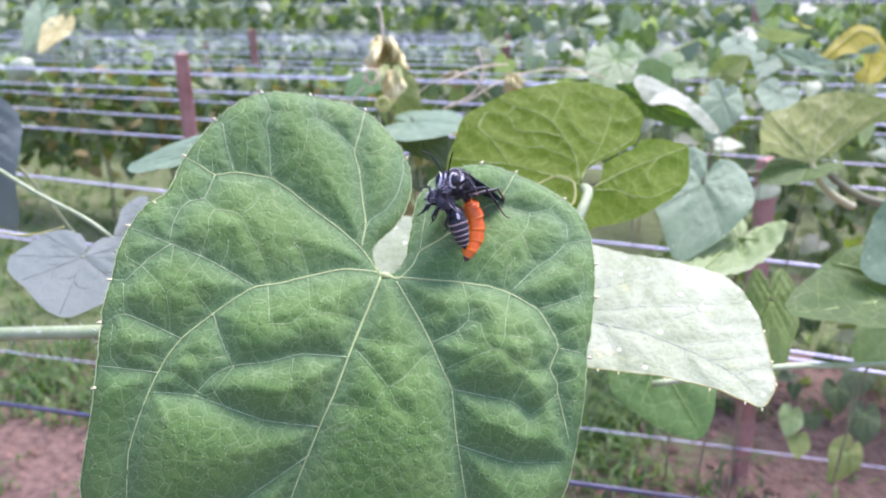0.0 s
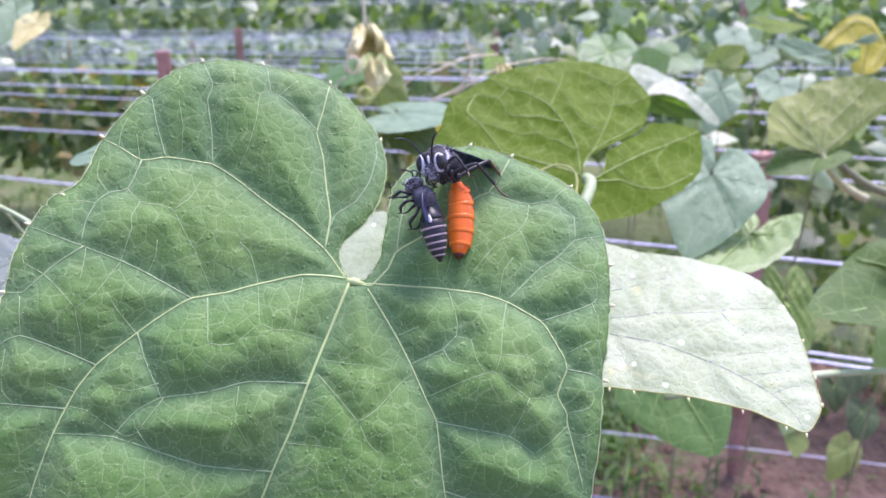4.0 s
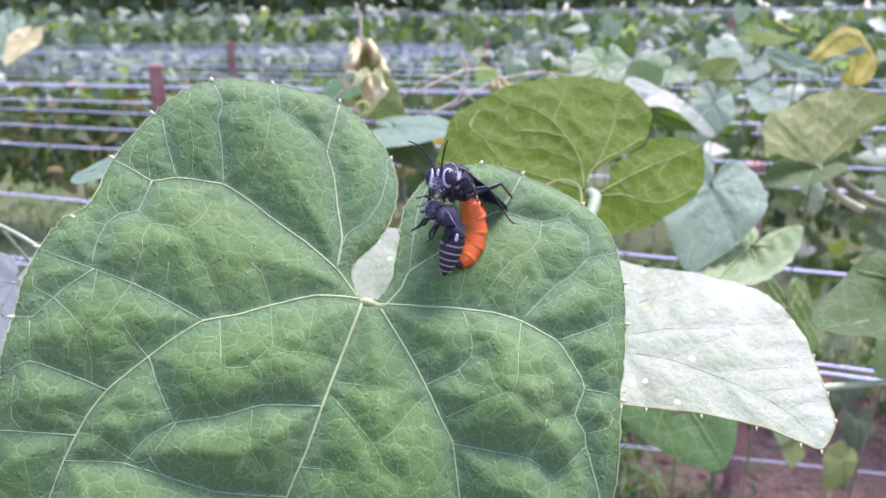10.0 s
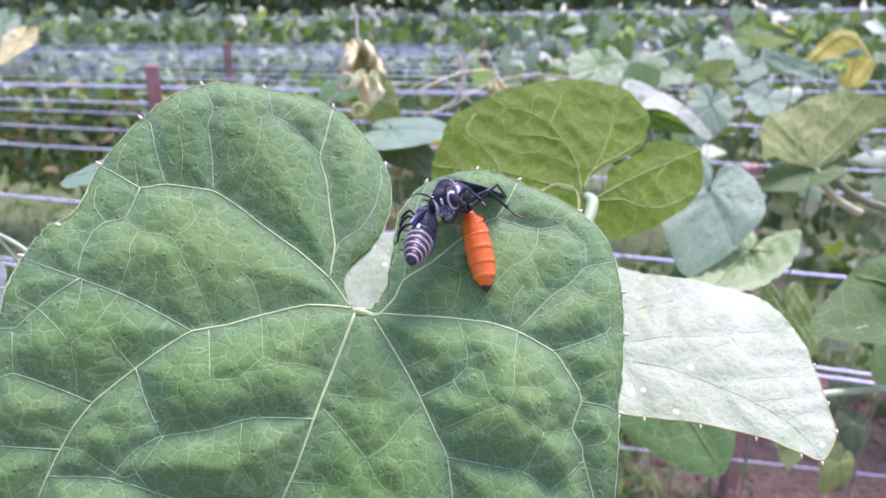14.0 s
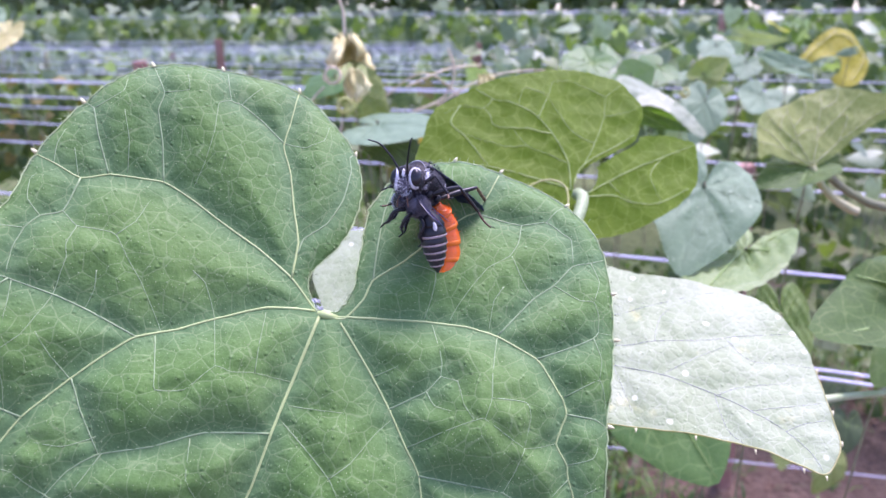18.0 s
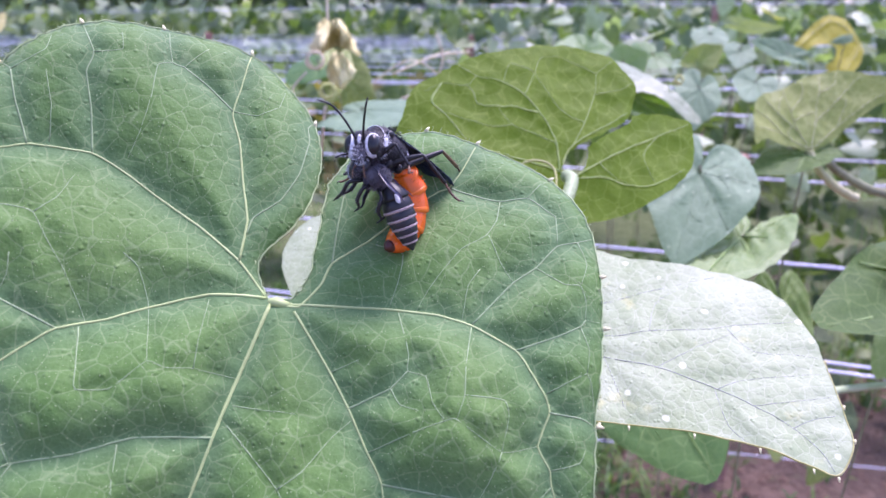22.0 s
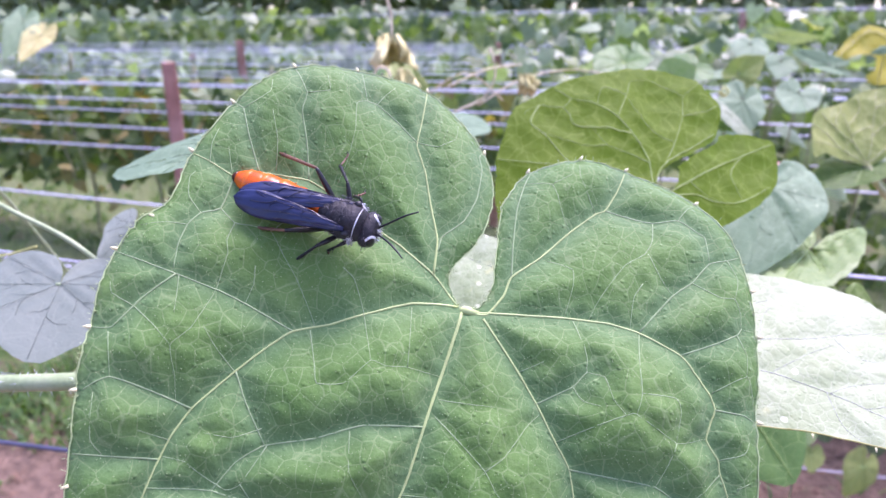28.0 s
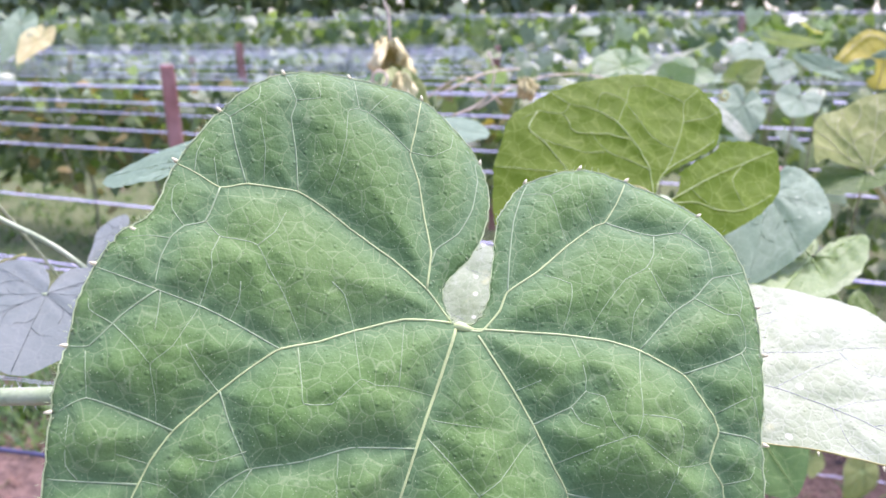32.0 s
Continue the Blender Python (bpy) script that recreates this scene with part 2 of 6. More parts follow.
withered_mat = plain("withered_cream", (0.66, 0.58, 0.24), rough=0.75, grain=260, amount=0.35, bump=0.6, dist=0.001, second=(0.78, 0.70, 0.38))
dry_mat = plain("dry_stem", (0.62, 0.53, 0.38), rough=0.7, grain=500, amount=0.3)
wire_mat = plain("wire_plastic", (0.72, 0.72, 0.88), rough=0.35, grain=300, amount=0.1, bump=0.1)
cable_mat = plain("cable_dark", (0.06, 0.06, 0.11), rough=0.4, grain=300, amount=0.2)
post_mat = plain("post_red_oxide", (0.38, 0.18, 0.14), rough=0.7, grain=60, amount=0.3, bump=0.5, dist=0.003, second=(0.46, 0.27, 0.23))
soil_mat = plain("soil_clod", (0.18, 0.11, 0.08), rough=0.95, grain=120, amount=0.4, bump=0.8, dist=0.004)
fruit_mat = plain("gourd_skin", (0.35, 0.40, 0.27), rough=0.4, grain=120, amount=0.15)
thorax_mat = plain("chitin_matte", (0.011, 0.010, 0.016), rough=0.62, grain=1600, amount=0.5, bump=0.8, dist=0.0003, second=(0.035, 0.033, 0.045))
black_mat = plain("chitin_black", (0.010, 0.0095, 0.014), rough=0.42, grain=900, amount=0.4, bump=0.3, dist=0.0001, second=(0.02, 0.019, 0.027))
fuzz_mat = plain("bee_fuzz_grey", (0.10, 0.095, 0.125), rough=0.8, grain=2500, amount=0.6, bump=0.9, dist=0.0003, second=(0.17, 0.16, 0.20))
silver_mat = plain("silver_hair", (0.60, 0.60, 0.66), rough=0.6, grain=2600, amount=0.45, bump=0.6, dist=0.00015)
eye_mat = plain("insect_eye", (0.012, 0.012, 0.016), rough=0.28, grain=3000, amount=0.2, dist=0.00003)
orange_mat = plain("abdomen_orange", (0.86, 0.125, 0.008), rough=0.27, grain=420, amount=0.35, bump=0.2, dist=0.00012, second=(0.90, 0.20, 0.014))
orange_tip = plain("abdomen_tip", (0.07, 0.015, 0.008), rough=0.35, grain=900, amount=0.4)
tan_mat = plain("leg_tan", (0.15, 0.075, 0.045), rough=0.5, grain=1500, amount=0.4)
wing_mat = plain("wing_violet", (0.010, 0.011, 0.040), rough=0.32, grain=300, amount=0.45, bump=0.4, dist=0.00015, second=(0.022, 0.036, 0.125))
wing_vein_mat = plain("wing_vein", (0.010, 0.011, 0.030), rough=0.4, grain=900, amount=0.3)
margin_mat = plain("leaf_margin", (0.38, 0.48, 0.23), rough=0.5, grain=2500, amount=0.2, dist=0.0001)
bristle_mat = plain("leaf_bristle", (0.27, 0.35, 0.16), rough=0.4, grain=2500, amount=0.3, bump=0.0)
rim_mat = plain("abdomen_rim", (0.90, 0.175, 0.016), rough=0.26, grain=700, amount=0.25, dist=0.0001)
band_mat = plain("bee_band", (0.36, 0.28, 0.29), rough=0.6, grain=2500, amount=0.3)


# ground: red-brown soil with mossy, grassy patches
def ground_material():
    m, t, b, _ = material("ground_soil")
    tc = t.nodes.new("ShaderNodeTexCoord")
    v = tc.outputs["Object"]
    n1 = node(t, "ShaderNodeTexNoise", [(v, "Vector")], Scale=2.2, Detail=6.0, Roughness=0.65)
    n2 = node(t, "ShaderNodeTexNoise", [(v, "Vector")], Scale=28.0, Detail=8.0, Roughness=0.7)
    n3 = node(t, "ShaderNodeTexVoronoi", [(v, "Vector")], feature="F1", Scale=45.0)
    soil = mixed(t, ramp(t, n2.outputs["Fac"], [(0.35, 0.0), (0.7, 1.0)]), (0.10, 0.062, 0.045), (0.23, 0.15, 0.115))
    green = mixed(t, ramp(t, n2.outputs["Fac"], [(0.3, 0.0), (0.7, 1.0)]), (0.07, 0.10, 0.035), (0.17, 0.22, 0.08))
    sep = t.nodes.new("ShaderNodeSeparateXYZ")
    t.links.new(v, sep.inputs[0])
    far = node(t, "ShaderNodeMapRange", [(sep.outputs["Y"], "Value")], From_Min=1.55, From_Max=2.1, To_Min=-0.1, To_Max=0.16)
    s = node(t, "ShaderNodeMath", [(n1.outputs["Fac"], 0), (far.outputs[0], 1)], op="ADD")
    col = mixed(t, ramp(t, s.outputs[0], [(0.47, 0.0), (0.58, 0.9)]), soil, green)
    t.links.new(col, b.inputs["Base Color"])
    b.inputs["Roughness"].default_value = 0.95
    hh = node(t, "ShaderNodeMath", [(n2.outputs["Fac"], 0), (n3.outputs["Distance"], 1)], op="ADD")
    bp = node(t, "ShaderNodeBump", [(hh.outputs[0], "Height")], Strength=0.8, Distance=0.015)
    t.links.new(bp.outputs[0], b.inputs["Normal"])
    return m


ground_mat = ground_material()


# ---- mesh helpers ----
def part(name, data, mat, parent=None, label="", smooth=True):
    """One mesh object from a bmesh or (verts, faces), under a thing or a part."""
    me = bpy.data.meshes.new(name)
    if isinstance(data, bmesh.types.BMesh):
        data.to_mesh(me)
        data.free()
    else:
        me.from_pydata(data[0], [], data[1])
    me.materials.append(mat)
    if smooth:
        me.shade_smooth()
    ob = new(name, me)
    ob.parent = parent
    if label:
        ob["label"] = label
    return ob


def spline(points, n, closed=False):
    """Catmull-Rom through control points, n steps a span."""
    p = [np.array(q, float) for q in points]
    out = []
    m = len(p)
    for i in range(m if closed else m - 1):
        if closed:
            a, b, c, d = p[i - 1], p[i], p[(i + 1) % m], p[(i + 2) % m]
        else:
            a, b, c, d = p[max(i - 1, 0)], p[i], p[i + 1], p[min(i + 2, m - 1)]
        for k in range(n):
            s = k / n
            out.append(0.5 * (2 * b + (c - a) * s + (2 * a - 5 * b + 4 * c - d) * s * s + (3 * b - a - 3 * c + d) * s ** 3))
    if not closed:
        out.append(p[-1])
    return out


def angular(points, n, loose=0.45):
    """Between a straight run and a spline through the points: veins turn in soft corners."""
    p = [np.array(q, float) for q in points]
    straight = [p[i] + (p[i + 1] - p[i]) * k / n for i in range(len(p) - 1) for k in range(n)] + [p[-1]]
    return [a * (1 - loose) + b * loose for a, b in zip(straight, spline(points, n))]


def tube(path, radii, sides=6, flat=1.0):
    """Verts and faces of a closed tube along a path; radii a number or a list."""
    pts = [Vector(q) for q in path]
    n = len(pts)
    rs = [radii] * n if isinstance(radii, (int, float)) else list(np.interp(np.linspace(0, 1, n), np.linspace(0, 1, len(radii)), radii))
    verts, faces = [], []
    ref = Vector((0, 0, 1))
    for i, q in enumerate(pts):
        d = (pts[min(i + 1, n - 1)] - pts[max(i - 1, 0)]).normalized()
        if abs(d.dot(ref)) > 0.95:
            ref = Vector((0, 1, 0)) if abs(d.y) < 0.9 else Vector((1, 0, 0))
        a = d.cross(ref).normalized()
        b = d.cross(a).normalized()
        for k in range(sides):
            w = 2 * math.pi * k / sides
            verts.append(tuple(q + (a * math.cos(w) + b * (math.sin(w) * flat)) * rs[i]))
    for i in range(n - 1):
        for k in range(sides):
            faces.append((i * sides + k, i * sides + (k + 1) % sides, (i + 1) * sides + (k + 1) % sides, (i + 1) * sides + k))
    faces.append(tuple(range(sides))[::-1])
    faces.append(tuple(range((n - 1) * sides, n * sides)))
    return verts, faces


def joined(pieces):
    verts, faces = [], []
    for v, f in pieces:
        o = len(verts)
        verts += list(v)
        faces += [tuple(i + o for i in q) for q in f]
    return verts, faces


def seg_distance(pts, lines):
    """Distance of each 2D point to the nearest of the polylines."""
    best = np.full(len(pts), 1e9)
    for line in lines:
        for a, b in zip(line[:-1], line[1:]):
            a, b = np.array(a), np.array(b)
            d = b - a
            s = np.clip(((pts - a) @ d) / max(d @ d, 1e-9), 0, 1)
            best = np.minimum(best, np.hypot(*(pts - a - s[:, None] * d).T))
    return best


def triangulated(outline, step, rng, keep=None):
    """A 2D blade: outline loop plus a jittered grid inside, as points and triangles."""
    o = np.array(outline)
    lo, hi = o.min(0), o.max(0)
    gx, gy = np.meshgrid(np.arange(lo[0], hi[0], step), np.arange(lo[1], hi[1], step * 0.87))
    gx[1::2] += step / 2
    g = np.stack([gx.ravel(), gy.ravel()], 1) + rng.uniform(-0.12, 0.12, (gx.size, 2)) * step
    inside = np.zeros(len(g), bool)
    for a, b in zip(o, np.roll(o, -1, 0)):
        cross = (a[1] > g[:, 1]) != (b[1] > g[:, 1])
        inside ^= cross & (g[:, 0] < (b[0] - a[0]) * (g[:, 1] - a[1]) / (b[1] - a[1] + 1e-12) + a[0])
    g = g[inside]
    g = g[seg_distance(g, [np.vstack([o, o[:1]])]) > step * 0.55]
    if keep is not None:
        keep = keep[seg_distance(keep, [np.vstack([o, o[:1]])]) > step * 0.55]
        near = np.zeros(len(g), bool)
        for k in range(0, len(keep), 200):
            near |= (np.hypot(g[:, None, 0] - keep[None, k:k + 200, 0], g[:, None, 1] - keep[None, k:k + 200, 1]).min(1) < step * 0.5)
        g = np.vstack([keep, g[~near]])
    pts = [Vector(q) for q in np.vstack([o, g])]
    n = len(o)
    edges = [(i, (i + 1) % n) for i in range(n)]
    v2, _, tri, *_ = delaunay_2d_cdt(pts, edges, [], 1, 1e-7)
    return np.array([tuple(q) for q in v2]), [tuple(f) for f in tri]


def cells(rng, lo, hi, step):
    """Edges of an uneven cell net (midlines between scattered seeds), as distance function."""
    nx, ny = int((hi[0] - lo[0]) / step) + 2, int((hi[1] - lo[1]) / step) + 2
    seeds = np.array([(lo[0] + (i + rng.uniform(-0.4, 0.4) + 0.5 * (j % 2)) * step, lo[1] + (j + rng.uniform(-0.4, 0.4)) * step) for i in range(nx) for j in range(ny)])

    def dist(p):
        out = np.empty(len(p))
        for k in range(0, len(p), 4000):
            d = np.hypot(p[k:k + 4000, None, 0] - seeds[None, :, 0], p[k:k + 4000, None, 1] - seeds[None, :, 1])
            d.partition(1, axis=1)
            out[k:k + 4000] = (d[:, 1] - d[:, 0]) / 2
        return out
    return dist


# ---- the big gourd leaf under the wasp (millimetres in its own plane) ----
LEAF_O = Vector((-0.0153, 0.1421, 0.9453))
LEAF_N = Vector((0.11481875, -0.77541269, 0.62092818)).normalized()
LEAF_V = (Vector((0, 0, 1)) - LEAF_N * LEAF_N.z).normalized()
LEAF_U = LEAF_V.cross(LEAF_N)
LEAF = Matrix((LEAF_U, LEAF_V, LEAF_N)).transposed().to_4x4()
LEAF.translation = LEAF_O


def dish(u, v):
    return -3.64863 + -0.01279 * u + -0.07593 * v + 0.00273 * u * u + -0.00361 * u * v + 0.0015 * np.maximum(v, 0) ** 2 + -0.0045 * np.minimum(v, 0) ** 2


OUTLINE = [(0.8, 2), (-0.2, 6.3), (1.1, 9), (6.1, 13.7), (9.1, 19.5), (10.5, 25.4), (9.7, 32.3), (6.2, 38.7), (0, 45.4), (-8.5, 47.3),
           (-17.1, 47.7), (-24.7, 46.7), (-30.1, 43.3), (-35.1, 38.4), (-41.6, 28.8), (-44.8, 20.3), (-48.8, 16.7), (-52.1, 11.8), (-54.3, 5.7),
           (-55.4, 0.1), (-56.8, -6.7), (-57.4, -13.7), (-59, -25.8), (-62.3, -45.9)]
OUTLINE2 = [(-56, -62), (-46, -80), (-23, -92), (-4, -84), (16, -70), (34.7, -54.5), (41.8, -36.8), (45, -23.3), (47.3, -15.6), (49.4, -8.4), (50.7, -1.6),
            (51.5, 7.7), (47.8, 17.2), (37.3, 26.6), (28.8, 29.6), (18.3, 27.5), (12.4, 21.7), (10.4, 16.4), (9.4, 12.4), (7.2, 4.7), (4.9, 1.6), (2.4, 1)]
MIDRIB = [(1.4, 0.5), (-2, -7), (-5.4, -14.2), (-7.2, -18.2), (-10.4, -25.5), (-14, -32.3), (-22.3, -50.6), (-25, -86)]
RIB_SECOND = [(4.8, -1.1), (7.1, -5.8), (9.5, -11), (11.6, -16.2), (13.7, -22.5), (15.3, -26.9), (15.7, -38.8), (19.1, -71.2)]
RIB_LEFT = [(0.8, 1.6), (-7.2, 2.5), (-15.1, 1.1), (-20.9, -0.4), (-26.9, -1.3), (-31.1, -3.8), (-35.7, -7.1), (-42.1, -12.2), (-45.3, -16.4), (-48.5, -22.8), (-52.8, -34.6), (-55.9, -62.6)]
RIB_UPPER_LEFT = [(0.8, 1.6), (-2.9, 7.5), (-8.2, 13.1), (-14, 18), (-18.8, 22.2), (-23.3, 25.2), (-31, 25.9), (-35.3, 24.9), (-39, 27.1), (-41.5, 28.6)]
RIB_UPPER = [(-2.9, 7.5), (-1.5, 14), (-2, 20.9), (-2.3, 27.8), (-3.3, 33.2), (-1.8, 38.3), (0, 45.2)]
RIB_RIGHT = [(2.6, 0.4), (12.4, -1.2), (19.2, -2.4), (25.9, -4.2), (30.5, -6.5), (36.1, -11.1), (37.7, -14.7), (39, -18.3), (39.1, -20.5), (36.8, -24.7), (37.9, -28.1), (37.8, -30.2), (39.1, -40.9)]
RIB_UPPER_RIGHT = [(2.6, 0.4), (5.5, -0.4), (9, 2.8), (10.9, 6.1), (16.9, 9.5), (23.5, 14.3), (29.2, 17.7), (31.1, 18.2), (33.9, 21.5), (36.9, 26)]
MAIN_VEINS = {"midrib": MIDRIB, "second": RIB_SECOND, "left": RIB_LEFT, "upper_left": RIB_UPPER_LEFT, "upper": RIB_UPPER, "right": RIB_RIGHT, "upper_right": RIB_UPPER_RIGHT}
SIDE_VEINS = [
    [(-23.3, 25.2), (-23.3, 32.2), (-23.8, 37.7), (-22.8, 41.2), (-24.7, 46.5)], [(-31.4, 26), (-32.8, 32.2), (-33.6, 37.3), (-35.1, 38.6)],
    [(-26.9, -1.3), (-33.4, 2.9), (-37.6, 5.2), (-43.8, 7.8), (-48.9, 9.9), (-52.3, 11.5)], [(-43.8, 7.8), (-48.3, 4.2), (-52.4, -0.1), (-55.4, 0.2)],
    [(-42.1, -12.2), (-47.2, -9.5), (-52.6, -7.2), (-56.3, -8.8)], [(-46.7, -19), (-53.5, -18), (-57.5, -17.3)],
    [(-7.2, -17.9), (-16.8, -16.9), (-24.3, -18.2), (-31.7, -18.5), (-35.9, -20.4), (-39.6, -24.1)], [(-35.7, -7.1), (-34.3, -12), (-31.7, -18.5)],
    [(-14, -32.3), (-25.6, -30.1), (-39.6, -24.1), (-48.5, -22.8)], [(-16.5, -37.9), (-32.7, -46.8), (-48.7, -51.1)], [(15.9, -38.8), (26.8, -43.4), (36.6, -44.4)],
]
SIDE_MORE_A = [
    [(-35.3, 24.9), (-37.4, 19), (-40.3, 17.9), (-42.2, 15.8), (-43.5, 12.4), (-44.1, 8.7)],
    [(-3.2, 33.8), (-6.7, 37.7), (-10.3, 40.6), (-12, 41.2), (-12.6, 47.4)],
    [(-1.7, 11.8), (-0.5, 14.6), (3.7, 17.3), (6.8, 21.9), (8.7, 28), (8.7, 31.1), (9.7, 32.3)],
    [(10.9, 6.1), (12.2, 12.2), (14.1, 19.3), (16.6, 24.6), (18.5, 27.5)],
    [(31.1, 18.2), (34.9, 16), (38.7, 14.2), (43, 14), (45.6, 10.9), (46.5, 9.6), (45.6, 4.8)],
    [(30.6, -6.3), (37.6, -0.7), (41.5, 1.3), (45.5, 4.5), (48.7, 4.7), (51.5, 5.3)],
    [(36.1, -11.1), (42.3, -9.9), (45.8, -8.9), (46.8, -8)],
    [(39.1, -20.5), (43.3, -21.9), (44.9, -23.1)]]
SIDE_MORE_B = [
    [(15.3, -26.9), (20.4, -28.5), (27.6, -30.9), (31.6, -34.3)],
    [(11.6, -16.2), (15.6, -14.9), (17.7, -14.2), (20.3, -12.1)]]
SIDE_MORE = SIDE_MORE_A + SIDE_MORE_B
FINE_VEINS_A = [
    [(-37.4, 19), (-35.2, 16.3), (-32.1, 15.7), (-29.6, 14.8), (-27.7, 10.5), (-26, 7.1), (-24.1, 1.7), (-23.3, -1.1)],
    [(-29.6, 14.8), (-27, 17.2), (-25.1, 21.4)],
    [(-35.2, 16.3), (-36.3, 13.2), (-36.2, 10.9), (-37.6, 7.1), (-38.5, 4.8), (-41.6, -0.8), (-44.4, -3.2), (-44.1, -7.1), (-44.2, -11.1)],
    [(-39, 27.1), (-38.6, 30.4), (-37.5, 33.3)],
    [(-35.6, 24.9), (-36, 29.7)],
    [(-42.2, 15.8), (-44.9, 16), (-48.8, 15.6)],
    [(-40.3, 17.9), (-42, 20.6), (-42, 24), (-41.1, 25.1)],
    [(-33.6, 37.3), (-29, 40.4), (-28.6, 43.6)],
    [(-28.7, 26.4), (-28.1, 31.7), (-28.7, 36.9)],
    [(-32.2, 9), (-32.6, 6.2), (-34.3, 2.9)],
    [(-22.8, 41.2), (-18.7, 41.8), (-19, 45.2)]]
FINE_VEINS_B = [
    [(-12, 41.2), (-14, 40.1), (-14.7, 34.2), (-16.5, 28.4), (-18.6, 24.4)],
    [(-10.3, 40.6), (-8.7, 42.4), (-6.4, 44.6)],
    [(-3.2, 33.8), (0.7, 32.6), (4.2, 34.2), (5.4, 38)],
    [(-43.4, 7.5), (-43.6, 4.3), (-43.9, 1.6)],
    [(-52.8, -0.8), (-52.6, -3.9), (-52.6, -7.2)],
    [(-49.5, 2.9), (-52.4, 4.9), (-52.7, 6.7)],
    [(-49.5, 2.9), (-46.7, -0.1), (-44.4, -3.2)],
    [(-35.5, -7.7), (-38.3, -3.6), (-39.9, -0.3)],
    [(-32, -16), (-36.3, -17), (-40.4, -15.9)],
    [(-31.3, -18.5), (-35.4, -23.7), (-37.6, -24.2), (-41, -21.6), (-43.1, -19.7), (-46.3, -18.6)],
    [(-35.4, -23.7), (-34, -26.1), (-32.5, -27.6)],
    [(-53.8, -17.7), (-55.1, -15.6), (-54.7, -9.3)],
    [(-45.3, -16.4), (-49, -14.9)]]
FINE_VEINS_C = [
    [(-24.2, -1.3), (-23.7, -7.4), (-23.5, -10.2), (-19.4, -10.5), (-14.9, -7.2), (-12.6, -8.3), (-9.1, -8.6), (-3.4, -10.3)],
    [(-18.4, 8.9), (-16.6, 6.9), (-15.5, 2), (-15.1, -4.1), (-14.9, -7.2)],
    [(-9.1, -8.6), (-8.2, -3.6), (-7.2, 2)],
    [(-4.3, -13.9), (0.3, -15.3), (4.4, -16.3)],
    [(-5.2, -16.5), (-1.9, -21), (1.4, -25.8), (2.7, -29.2), (4.6, -31.4)],
    [(1.4, -25.8), (4.7, -24), (9.1, -19.8), (11.8, -17.9)],
    [(-11.9, -27.7), (-5.2, -29)],
    [(9.2, -10.8), (13.9, -9.5)],
    [(-18.9, -17.6), (-19.4, -23.6), (-17.5, -27.7)],
    [(16.6, 25), (21.6, 24.1), (22.4, 18.7), (23.5, 14.3)],
    [(21.6, 24.1), (25.9, 26)],
    [(29.2, 17.7), (27.4, 25.2), (28.3, 28.6)]]
FINE_VEINS_D = [
    [(43, 14), (45.5, 16.2), (47.5, 17)],
    [(38.7, 14.2), (37.2, 10.4), (34.9, 7.7), (30.8, 5.9), (27.4, 2.7), (24.8, -0.2), (22.6, -3.3)],
    [(41.5, 1.3), (44.7, -2.3), (47, -2.8), (47.4, -5.4), (46.8, -8), (49.2, -8.6)],
    [(35.3, 7.6), (36.3, 2.9), (37.7, -0.4)],
    [(17.9, 8.8), (21.8, 6.3), (20.4, 1.4), (18.8, -2)],
    [(48.7, 4.7), (49.2, 0.9), (47, -2.8)],
    [(33, 2.1), (30.8, -0.3), (29.2, -5.6)],
    [(45.8, -8.9), (46.2, -12.5), (45.1, -15.7)],
    [(39.2, -17.8), (45, -15.9), (45.5, -19.2), (45.2, -20.5)],
    [(13.7, -22.5), (20.2, -20.7), (24.6, -19.8), (25.8, -19.9), (31.5, -24.9), (36.8, -24.7)]]
FINE_VEINS_E = [
    [(31.5, -24.9), (29.2, -28.8), (27.6, -30.9)],
    [(37.8, -30.2), (35, -32.2), (31.7, -34.2)],
    [(20.1, -3), (20.7, -9.8), (20.3, -12.1), (22.7, -13.3), (23, -17.2), (24.2, -19.7)],
    [(30.5, -6.5), (28.2, -13), (27.4, -16.8), (25.8, -19.9)],
    [(27.4, -16.8), (32.8, -18.1), (33.1, -20.4), (31.5, -24.9)],
    [(17.7, -14.2), (18.7, -16.7), (21.2, -18)],
    [(37.9, -28.1), (41.6, -27.7), (42.9, -26.1)],
    [(39.6, -32.7), (41.6, -32)]]
FINE_VEINS = FINE_VEINS_A + FINE_VEINS_B + FINE_VEINS_C + FINE_VEINS_D + FINE_VEINS_E


def surface_vein(line, radius, height, sides=6, n=5):
    """Half-sunk tube that follows the leaf's relief."""
    p = np.array(angular(line, n))
    h = height(p)
    r = np.linspace(radius, radius * 0.5, len(p))
    return tube([(x / 1000, y / 1000, (z - 0.1 * q) / 1000) for (x, y), z, q in zip(p, h, r)], list(r / 1000), sides)


